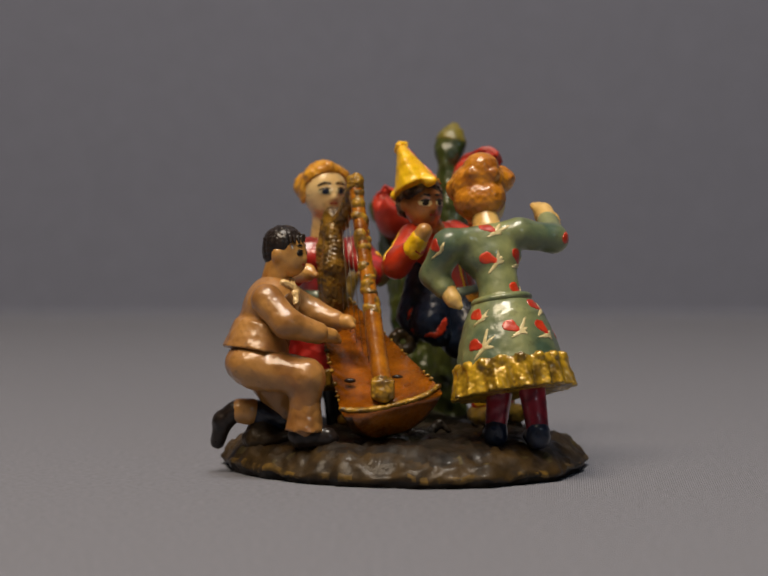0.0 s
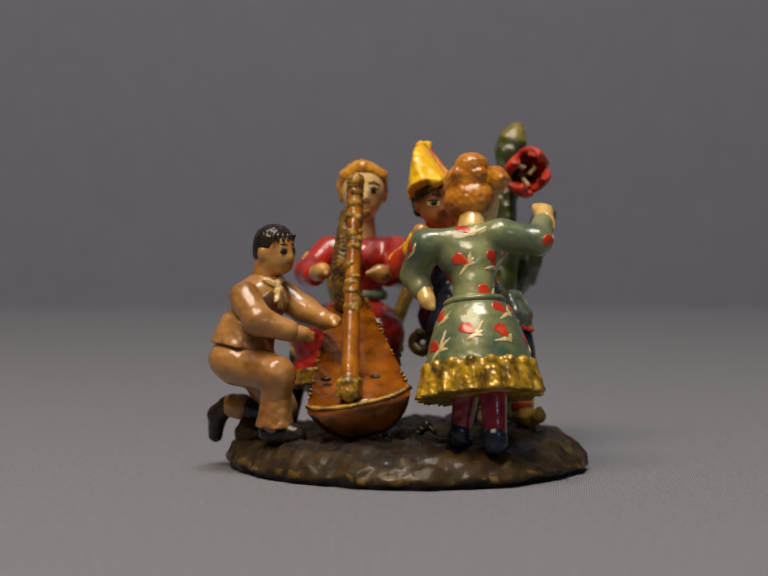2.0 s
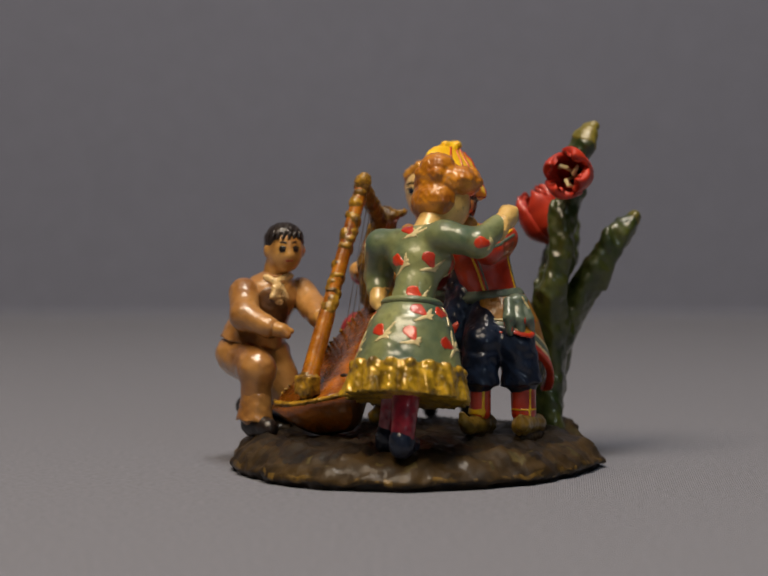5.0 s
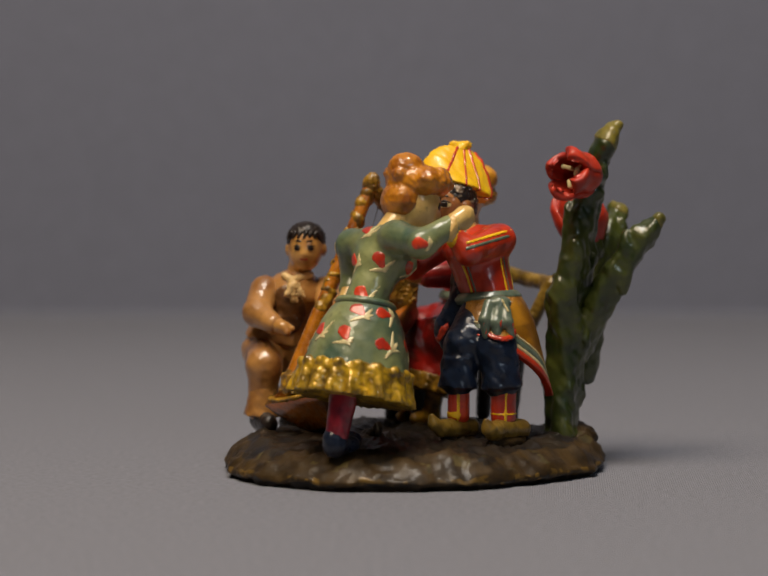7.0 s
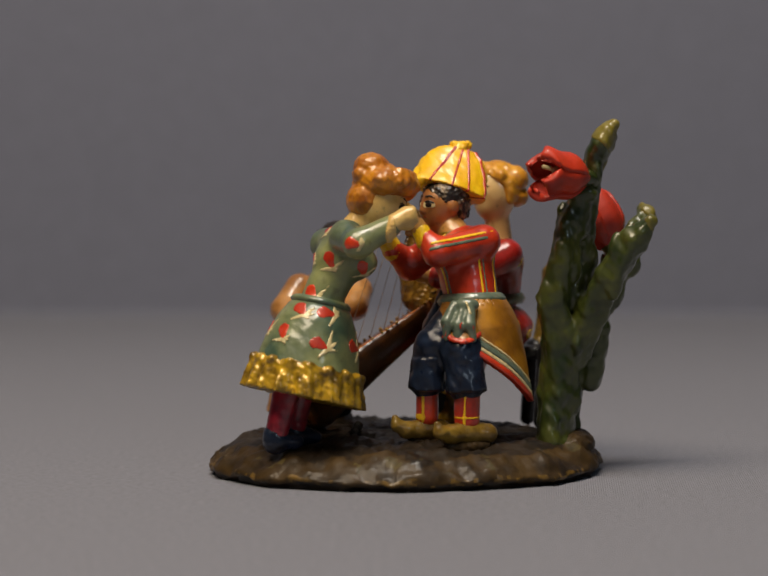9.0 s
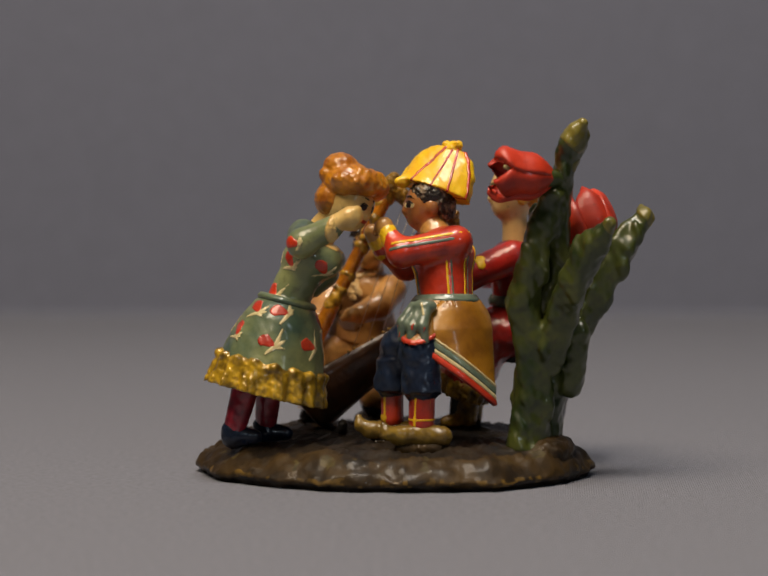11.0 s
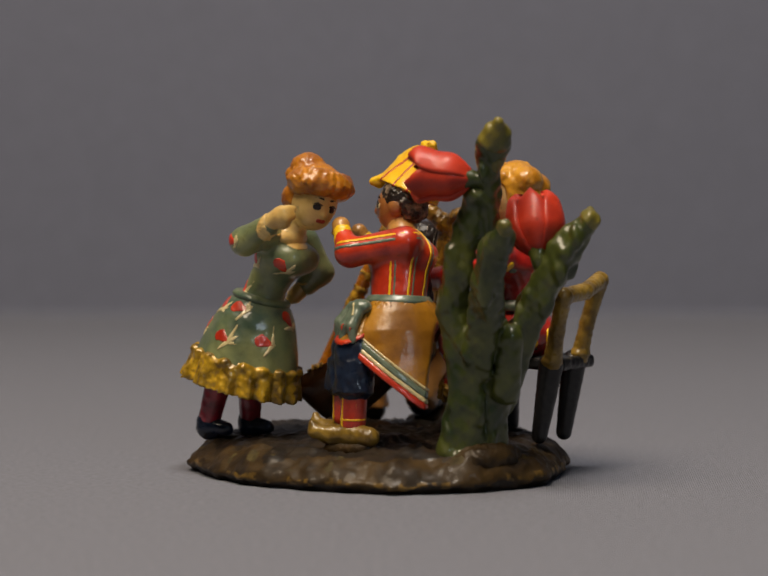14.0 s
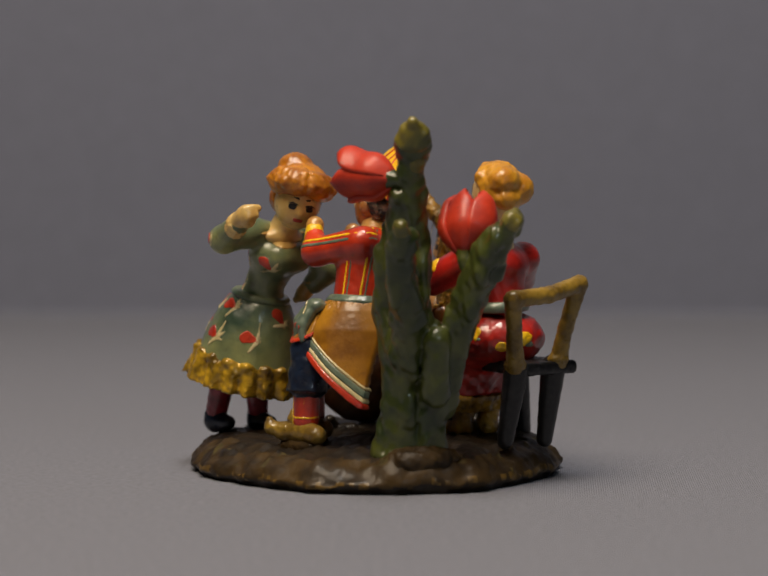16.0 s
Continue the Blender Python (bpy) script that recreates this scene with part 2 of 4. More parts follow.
def solid(name, layers, parent, label="", cell=4.0):
    """One mesh of several painted layers: rows of (material, shape) or (material, shape, cell)."""
    points, quads, mats, slots, start = [], [], [], [], 0
    for row in layers:
        m, shape = row[0], row[1]
        p, q = skin_of(shape, row[2] if len(row) > 2 else cell)
        if not len(q):
            continue
        if m not in slots:
            slots.append(m)
        points.append(p)
        quads.append(q + start)
        mats.append(np.full(len(q), slots.index(m)))
        start += len(p)
    me = bpy.data.meshes.new(name)
    points, quads, mats = np.concatenate(points) * U, np.concatenate(quads), np.concatenate(mats)
    me.from_pydata(points.tolist(), [], quads.tolist())
    for m in slots:
        me.materials.append(m)
    me.polygons.foreach_set("material_index", mats.astype(np.int32))
    me.polygons.foreach_set("use_smooth", np.ones(len(quads), dtype=bool))
    me.update()
    ob = new(name, me)
    ob.parent = parent
    return tagged(ob, label)


def part(name, bm, mat, parent, label="", smooth=True):
    me = bpy.data.meshes.new(name)
    bmesh.ops.recalc_face_normals(bm, faces=bm.faces)
    bm.to_mesh(me)
    bm.free()
    me.materials.append(mat)
    for p in me.polygons:
        p.use_smooth = smooth
    ob = new(name, me)
    ob.parent = parent
    return tagged(ob, label)


# ---- the setting: a cloth-covered table, its backdrop and an added, unseen room ----
def sheet(name, rows, width, mat, label, category):
    """A cloth strip that follows rows of (y, z), with a little thickness."""
    bm = bmesh.new()
    nx = 24
    for lift in (0.0, 0.003):
        grid = []
        for j, (y, z) in enumerate(rows):
            (ya, za), (yb, zb) = rows[max(0, j - 1)], rows[min(len(rows) - 1, j + 1)]
            d = math.hypot(yb - ya, zb - za)
            grid.append([bm.verts.new((width * (i / nx - 0.5), y + lift * (zb - za) / d, z - lift * (yb - ya) / d)) for i in range(nx + 1)])
        for j in range(len(rows) - 1):
            for i in range(nx):
                bm.faces.new((grid[j][i], grid[j][i + 1], grid[j + 1][i + 1], grid[j + 1][i]))
    return tagged(part(name, bm, mat, None, label), category=category, kind="structure")


sweep = [(-1.0, 0.0), (-0.5, 0.0), (-0.2, 0.0), (0.0, 0.0), (0.2, 0.0), (0.4, 0.0)]
R, YB = 0.002, 0.468
sweep += [(YB - R + R * math.sin(a), R - R * math.cos(a)) for a in np.linspace(0, math.pi / 2, 13)]
sheet("table_cloth", sweep[:7], 2.4, CLOTH, "plain grey woven cloth spread over a table", "table cloth")
rise = sweep[6:] + [(YB, z) for z in (0.05, 0.1, 0.2, 0.4, 0.7, 1.0)]
sheet("backdrop", rise, 2.4, CLOTH_UP, "plain grey cloth hanging behind the table", "backdrop")


def slab(name, lo, hi, mat, label, category):
    bm = bmesh.new()
    bmesh.ops.create_cube(bm, size=1.0)
    for v in bm.verts:
        v.co = [lo[i] + (v.co[i] + 0.5) * (hi[i] - lo[i]) for i in range(3)]
    return tagged(part(name, bm, mat, None, label, False), category=category, kind="structure")


# unseen enclosure, added and kept dark to hold down reflections and bounce
slab("unseen_wall_north", (-2, 1.5, -0.8), (2, 1.6, 1.8), UNSEEN_ROOM, "unseen dark grey wall added to limit bounced light", "wall")
slab("unseen_wall_south", (-2, -1.9, -0.8), (2, -1.8, 1.8), UNSEEN_ROOM, "unseen dark grey wall added to limit bounced light", "wall")
slab("unseen_wall_west", (-2.1, -1.8, -0.8), (-2, 1.5, 1.8), UNSEEN_ROOM, "unseen dark grey wall added to limit bounced light", "wall")
slab("unseen_wall_east", (2, -1.8, -0.8), (2.1, 1.5, 1.8), UNSEEN_ROOM, "unseen dark grey wall added to limit bounced light", "wall")
slab("floor", (-2, -1.8, -0.9), (2, 1.5, -0.8), UNSEEN_ROOM, "unseen dark grey floor added to limit bounced light", "floor")
slab("ceiling", (-2, -1.8, 1.8), (2, 1.5, 1.9), UNSEEN_ROOM, "unseen dark grey ceiling added to limit bounced light", "ceiling")
slab("table_top", (-1.2, -1.0, -0.04), (1.2, 0.56, -0.004), IRON, "dark table top under the grey cloth", "table")

# ---- the figurine ----
figurine = tagged(new("figurine"), "glossy painted group of small cast figures with harp and cactus", "figurine")


def base_radius(a):
    """The outline of the earth base by direction."""
    deg = math.degrees(a) % 360
    xs = [0, 30, 60, 90, 116, 150, 180, 210, 240, 270, 285, 298, 330, 360]
    rs = [402, 416, 446, 428, 372, 354, 336, 320, 318, 345, 366, 392, 403, 402]
    r = float(np.interp(deg, xs, rs))
    return r * (0.982 + 0.01 * math.sin(9 * a + 1) + 0.007 * math.sin(17 * a) + 0.005 * math.sin(31 * a + 2))


def build_base():
    """An uneven mound: black undercut foot, worn ochre lip, olive slope, nearly black trodden top."""
    bm = bmesh.new()
    n = 300
    prof = [(0.99, 0), (0.995, 4), (1.0, 8), (1.014, 11), (1.022, 15), (1.02, 20), (1.008, 25), (0.996, 31), (0.982, 37), (0.966, 43), (0.948, 48), (0.928, 53), (0.905, 57), (0.88, 61), (0.85, 64), (0.82, 67)]
    prof += [(0.79 - 0.035 * k, 69 + 5 * k / 19) for k in range(20)]
    nz = lambda x, y, z, f, o=0.0: noise.noise(Vector((x * f + o, y * f - o, z * f)))
    rings, slots = [], []
    for k, z in prof:
        ring, tint = [], []
        for i in range(n):
            a = 2 * math.pi * i / n
            r = base_radius(a) * k
            x, y = r * math.cos(a), r * math.sin(a)
            g = min(1.0, max(0.0, (z - 6) / 26))
            ledge = 6.0 * nz(x, y, 0, 0.02, 31) if 9 < z < 30 else 0.0
            e = nz(x, y, z, 0.016) * 10 + nz(x, y, z, 0.045, 5) * 6 + abs(nz(x, y, z, 0.085, 9)) * 7 - abs(nz(x, y, z, 0.03, 40)) * 9 + 1
            heap = 26 * math.exp(-((x - 120) ** 2 + (y - 372) ** 2) / 3600) + 16 * math.exp(-((x + 255) ** 2 + (y + 110) ** 2) / 1800)
            rk = 1 + (0.016 * nz(x, y, z * 1.8, 0.05, 7) + 0.007 * nz(x, y, z * 2, 0.13, 3)) * (1 if z > 3 else 0.3)
            ring.append(bm.verts.new((x * rk * U, y * rk * U, max(0, z + e * g + ledge + heap * g) * U)))
            patch = 0.7 * nz(x, y, z, 0.014, 50) + 0.6 * nz(x, y, z, 0.07, 20)
            top = k < 0.9 - 0.14 * nz(x, y, 0, 0.01, 71) and heap < 9
            tint.append(1 if z < 10 + 7 * nz(x, y, 0, 0.035, 13) else 2 if 10 <= z <= 20 and patch > 0.1 else 3 if 22 < z < 62 and nz(x, y, z, 0.03, 90) > 0.5 else 1 if top else 0)
        rings.append(ring)
        slots.append(tint)
    for r0, r1, tint in zip(rings, rings[1:], slots):
        for i in range(n):
            f = bm.faces.new((r0[i], r0[(i + 1) % n], r1[(i + 1) % n], r1[i]))
            f.material_index = tint[i]
    bm.faces.new(rings[-1]).material_index = 1
    bm.faces.new(rings[0][::-1]).material_index = 1
    ob = part("base", bm, EARTH, figurine, "rough oval earth base in dark brown and black paint")
    for m in (SOIL, LIP_OCHRE, OLIVE):
        ob.data.materials.append(m)


build_base()
solid("clod", [(SOIL, union([cap((78, -72, 68), (104, -60, 96), 12, 8), cap((104, -60, 94), (122, -66, 82), 8, 6), ell((60, -60, 72), (26, 20, 14))], 6, 2.5, 18), 3)], figurine, "small clod of dark earth")


solid("earth_lump", [(EARTH, union([cap((-255, -108, 68), (-252, -108, 104), 32, 24), ell((-232, -112, 70), (56, 40, 18))], 20, 2.0, 50), 3)], figurine, "lump of earth under the kneeling figure")
solid("rock", [(EARTH, union([ell((88, 362, 62), (80, 50, 22)), ell((100, 378, 52), (60, 32, 30))], 22, 3.0, 40), 3.6)], figurine, "rough brown rock round the cactus foot")


def face_marks(head, c, ax, s, brow, iris, white=None):
    """Plain painted eyes, brows and lips on a head; c: centre, ax: its axes, s: its size."""
    out = []
    at = lambda x, z: np.float32(c) + ax[0] * x * s + ax[1] * 0.95 * s * math.sqrt(max(0.2, 1 - 0.9 * x * x - 0.5 * z * z)) + ax[2] * z * s
    for side in (-1, 1):
        if white:
            out.append((white, daub(head, cap(at(side * 0.2, 0.03), at(side * 0.56, 0.03), 0.13 * s), 0.8), 1.6))
        out.append((iris, daub(head, cap(at(side * 0.31, 0.05), at(side * 0.41, 0.04), 0.125 * s), 1.3), 1.6))
        out.append((brow, daub(head, union([cap(at(side * 0.16, 0.4), at(side * 0.4, 0.43), 0.065 * s), cap(at(side * 0.4, 0.43), at(side * 0.66, 0.3), 0.06 * s)], 2), 1.4), 1.6))
        out.append((brow, daub(head, union([cap(at(side * 0.18, 0.16), at(side * 0.38, 0.21), 0.045 * s), cap(at(side * 0.38, 0.2), at(side * 0.62, 0.1), 0.05 * s)], 2), 1.5), 1.6))
    out.append((LIP, daub(head, cap(at(-0.12, -0.46), at(0.12, -0.46), 0.085 * s), 1.3), 1.6))
    return out


def build_boy():
    ax = axes((0.9, -0.42, -0.05))
    c = V3(-202, -107, 442)
    at = lambda x, y, z: c + ax[0] * x + ax[1] * y + ax[2] * z
    head = union([ell(c, (37, 40, 47), ax), ell(at(0, 12, -18), (27, 28, 28), ax), cap(at(0, 36, 0), at(0, 38, -9), 4, 6), ell(at(-38, -4, -4), (6, 9, 12), ax), ell(at(38, -4, -4), (6, 9, 12), ax),
                  cap((-222, -112, 412), (-230, -114, 375), 24, 27)], 10)
    hair = union([ell(at(0, -8, 18), (41, 41, 37), ax), ell(at(0, -20, -4), (37, 28, 30), ax)], 12, 2.2, 17)
    hair = cut(hair, (at(0, 20, 20), ax[1] * 0.9 - ax[2] * 0.45))
    fringe = union([cap(at(x, 30 - abs(x) * 0.3, 34), at(x + 5, 36 - abs(x) * 0.35, 24), 5, 3) for x in (-26, -15, -4, 8, 19, 29)], 3)
    coat = union([cap((-230, -122, 345), (-256, -142, 268), 52, 54), ell((-232, -123, 345), (44, 74, 40), axes((-0.36, -0.93, 0))),
                  flare((-252, -138, 300), (-262, -146, 246), [(0, 50, 62), (1, 66, 80)], 0.4)], 16, 1.2, 55)
    sleeve_n = union(chain([(-238, -186, 352), (-198, -216, 308), (-138, -200, 288)], [32, 29, 22]), 12, 0.8, 40)
    sleeve_f = union(chain([(-205, -62, 350), (-150, -70, 318), (-104, -98, 304)], [32, 28, 22]), 12, 0.8, 40)
    hand_n = union([cap((-140, -199, 288), (-112, -188, 282), 17, 15), cap((-112, -188, 282), (-98, -184, 272), 11, 8), cap((-114, -180, 284), (-100, -172, 280), 8, 6)], 6)
    hand_f = union([cap((-104, -98, 304), (-82, -108, 303), 17, 16), cap((-80, -112, 306), (-70, -122, 296), 9, 7), cap((-82, -100, 308), (-68, -104, 304), 8, 6)], 6)
    legs = union([ell((-262, -150, 226), (74, 58, 46), axes((0.9, -0.4, 0))), cap((-258, -182, 218), (-162, -212, 203), 44, 37), cap((-160, -213, 198), (-165, -217, 104), 34, 28),
                  cap((-250, -112, 215), (-198, -96, 122), 45, 36)], 16, 1.5, 60)
    shin = union([cap((-198, -98, 112), (-282, -114, 124), 31, 24)], 2, 1.5, 40)
    turn_up = union([cap((-276, -113, 124), (-294, -116, 126), 27, 25), flare((-161, -214, 160), (-164, -217, 96), [(0, 29, 29), (0.7, 35, 35), (1, 39, 39)])], 4, 1.0, 40)
    collar = union([cap((-206, -152, 384), (-188, -142, 374), 8), cap((-190, -138, 376), (-196, -100, 386), 8), cap((-184, -140, 366), (-182, -156, 346), 8, 6), cap((-183, -136, 364), (-179, -122, 342), 8, 6), ell((-185, -140, 362), (9, 15, 11)), ell((-184, -142, 346), (8, 17, 9)), ell((-184, -138, 334), (7, 10, 8))], 4, 2.4, 13)
    band = union([ell((-226, -116, 380), (34, 36, 9), axes((0.9, -0.3, 0.2)))], 4)
    shoes = union([cap((-172, -216, 92), (-118, -218, 86), 24, 18), cap((-172, -216, 84), (-112, -218, 80), 22, 16)], 8, 1, 30)
    shoe_b = union([cap((-304, -117, 126), (-330, -112, 106), 21, 20), cap((-330, -112, 104), (-342, -95, 62), 19, 15)], 10, 1, 30)
    solid("boy_statuette", [(TAN, head, 2.6), (BLACK, hair, 2.6), (BLACK, fringe, 2.4), (SUIT, coat), (VEST, daub(coat, ell((-196, -150, 312), (30, 40, 54)), 1.2), 3), (SUIT, sleeve_n, 3.5), (SUIT, sleeve_f, 3.5), (TAN, hand_n, 3), (TAN, hand_f, 3), (SUIT, legs), (NAVY, shin, 3.5), (SUIT, turn_up, 3), (PALE_FACE, collar, 2.4), (SUIT, band, 3), (BLACK, shoes, 3.5), (BLACK, shoe_b, 3.5)]
          + face_marks(head, c, ax, 43, BLACK, BLACK), figurine, "kneeling boy in a glossy brown suit and black shoes")


def build_girl():
    ax = axes((0.24, 0.93, -0.3), (-0.2, 0.08, 1))
    c = V3(192, -14, 542)
    at = lambda x, y, z: c + ax[0] * x + ax[1] * y + ax[2] * z
    head = union([ell(c, (47, 48, 53), ax), ell(at(0, 16, -22), (31, 29, 28), ax), cap(at(0, 44, 0), at(0, 48, -10), 4, 6), cap((194, -44, 525), (201, -74, 482), 25, 30), ell((202, -78, 474), (50, 34, 20), axes((-0.33, 0.95, -0.3)))], 10)
    hair = [ell(at(0, -16, 34), (58, 54, 46), ax), ell(at(0, -28, -4), (54, 42, 42), ax), ell((189, -34, 614), (35, 35, 28)), cap((170, -20, 606), (210, -16, 606), 13), cap((168, -58, 600), (212, -56, 600), 14)]
    roll = []
    for i in range(11):
        a = math.pi * (i / 10) * 1.2 - 0.1 * math.pi
        roll.append(at(43 * math.cos(a), 2 + 30 * math.sin(a), 38 + 12 * math.sin(a)))
    hair += chain(roll, [25 + 2 * math.sin(i * 2.1) for i in range(11)])
    for a in (-0.2, 0.05, 0.19, 0.42, 0.58, 0.85, 1.0, 1.26, 1.42, 1.7, 1.84, 2.1, 2.3, 2.5, 2.76, 2.9, 3.15, 3.35):
        p, w = at(43 * math.cos(a), 2 + 30 * math.sin(a), 38 + 12 * math.sin(a)), ax[0] * math.cos(a) + ax[1] * math.sin(a)
        g = 0.5 + 0.5 * math.sin(a * 23.7)
        hair += chain([p - w * 16 + ax[2] * (22 + 3 * g), p + w * (5 + 5 * g) + ax[2] * 22, p + w * (20 + 4 * g) + ax[2] * (8 - 8 * g), p + w * (17 - 4 * g) - ax[2] * (10 + 7 * g)], [3, 4 + 2 * g, 4 + 3 * g, 4])
    for x in (-44, -30, -15, 0, 15, 30, 44):
        hair.append(cap(at(x, -52 + 0.012 * x * x, 30), at(x * 0.7, -58 + 0.012 * x * x, -22), 8, 6))
    hair = union(hair, 5, 1.6, 24)
    top = V3(225, -131, 352)
    low = V3(250, -171, 166)
    prof = [(0, 51, 49), (0.08, 66, 63), (0.22, 81, 78), (0.45, 96, 93), (0.7, 107, 104), (1.0, 116, 114)]
    bodice = union([cap((223, -128, 356), (221, -122, 374), 42, 37), cap((221, -122, 374), (210, -98, 422), 37, 48), ell((203, -92, 435), (66, 50, 44), axes((-0.33, 0.95, -0.3))), ell((178, -60, 428), (34, 30, 30)), ell((212, -52, 428), (34, 30, 30)),
                    cap((128, -122, 462), (268, -80, 482), 27, 27)], 15)
    sleeve_l = union(chain([(122, -122, 458), (92, -104, 398), (112, -122, 372)], [34, 27, 23]), 12)
    sleeve_r = union(chain([(262, -84, 480), (334, -60, 468), (326, 0, 500)], [32, 27, 22]), 14)
    skirt = flare(top, low, prof, 0.2, 7, 0.012, 0.0, 0.74)
    dress = union([bodice, sleeve_l, sleeve_r, skirt], 9, 0.8, 60)
    frill = union([flare(top, low, [(0, 62, 60), (0.64, 102, 99), (0.72, 112, 110), (0.85, 117, 115), (1.0, 121, 119)], 0.2, 16, 0.065, 0.66, 1.0)], 3, 1.4, 30)
    frill = union([frill] + [ell(V3(*(top + (low - top) * 0.69)) + V3(107 * math.cos(q), 105 * math.sin(q), -0.22 * 105 * math.sin(q) + 0.13 * 107 * math.cos(q)), (9, 9, 8)) for q in np.arange(0.05, 6.28, 0.37)], 9, 1.5, 20)
    chest = daub(dress, ell((206, -36, 474), (40, 40, 26), axes((0.1, 0.95, -0.3))), 1.4)
    trim = daub(dress, union([ell((202, -76, 480), (60, 44, 5), axes((-0.33, 0.95, -0.3)))], 1, 2.0, 12), 2.2)
    belt = flare(top + V3(0, 0, 4), top + V3(2, -3, -10), [(0, 56, 54), (0.5, 63, 61), (1, 60, 58)], 0.2)
    ruche = union([ell((328, 4, 500), (24, 12, 24)), ell((330, -2, 492), (23, 12, 22)), ell((112, -122, 374), (24, 22, 9))], 3, 2.2, 12)
    hand_l = union([cap((114, -122, 374), (130, -138, 350), 18, 17), cap((130, -138, 348), (142, -146, 338), 12, 8)], 6)
    hand_r = union([cap((328, 4, 504), (322, 30, 518), 18, 19), ell((319, 34, 516), (19, 19, 24))] + [cap((328 - 9 * k, 44, 530 + 2 * k), (324 - 9 * k, 50, 512 + 3 * k), 7, 6) for k in range(3)] + [cap((306, 32, 526), (300, 42, 532), 9, 8)], 5)
    legs = union([cap((228, -165, 235), (213, -184, 98), 30, 21), cap((276, -186, 235), (294, -218, 98), 30, 22)], 8, 0.8, 40)
    f = V3(-0.33, 0.95, 0)
    shoes = [cap((213, -188, 98), (213, -186, 84), 22, 23), cap((294, -222, 98), (294, -220, 84), 22, 24)]
    shoes += [cap((213, -184, 88), V3(213, -184, 84) + 40 * f, 21, 14), cap((294, -218, 88), V3(294, -218, 84) + 40 * f, 22, 15)]
    layers = [(SKIN, head, 2.6), (GINGER, hair, 2.8), (GREEN, dress, 4), (GREEN, belt, 3.5), (SKIN, trim, 2.6), (SKIN, chest, 2.8), (GOLD, frill, 3.4), (SKIN, ruche, 2.4), (SKIN, hand_l, 3), (SKIN, hand_r, 3), (WINE, legs), (NAVY, union(shoes, 8, 1, 30), 3.5)]
    spots = [(204, -120, 491), (206, -156, 431), (265, -116, 430), (179, -194, 320), (247, -230, 300), (307, -203, 296), (176, -226, 265), (292, -167, 338), (264, -151, 374), (368, -68, 470), (248, -46, 410), (331, -129, 275), (272, -67, 265), (208, -73, 302), (296, -115, 334), (95, -144, 454)]
    for i, p in enumerate(spots):
        p = V3(*p)
        for _ in range(4):
            g = V3(*[float(dress[0](p + e) - dress[0](p - e)) for e in np.eye(3, dtype=np.float32) * 2])
            n = g / np.linalg.norm(g)
            p = p - n * float(dress[0](p))
        t = V3(0, 0, 1) - n * n[2]
        t /= np.linalg.norm(t)
        r = np.cross(t, n)
        tilt = 0.5 * math.sin(i * 2.3)
        r, t = r * math.cos(tilt) + t * math.sin(tilt), t * math.cos(tilt) - r * math.sin(tilt)
        put = lambda x, y: p + r * x + t * y
        layers.append((RED, daub(dress, union([cap(put(-12, 6), put(9, -8), 12, 4), cap(put(-5, 12), put(8, -5), 7, 3)], 3), 0.9), 2.2))
        for x, y in ((38, 6), (27, 24), (-14, -24), (30, -16)):
            layers.append((CREAM, daub(dress, cap(put(10, -10), put(x, y), 5.4, 3.0), 0.9), 2.0))
    layers += face_marks(head, c, ax, 52, BLACK, BLACK)
    solid("girl_statuette", layers, figurine, "girl in a sage-green flowered dress with gold frill, wine stockings")


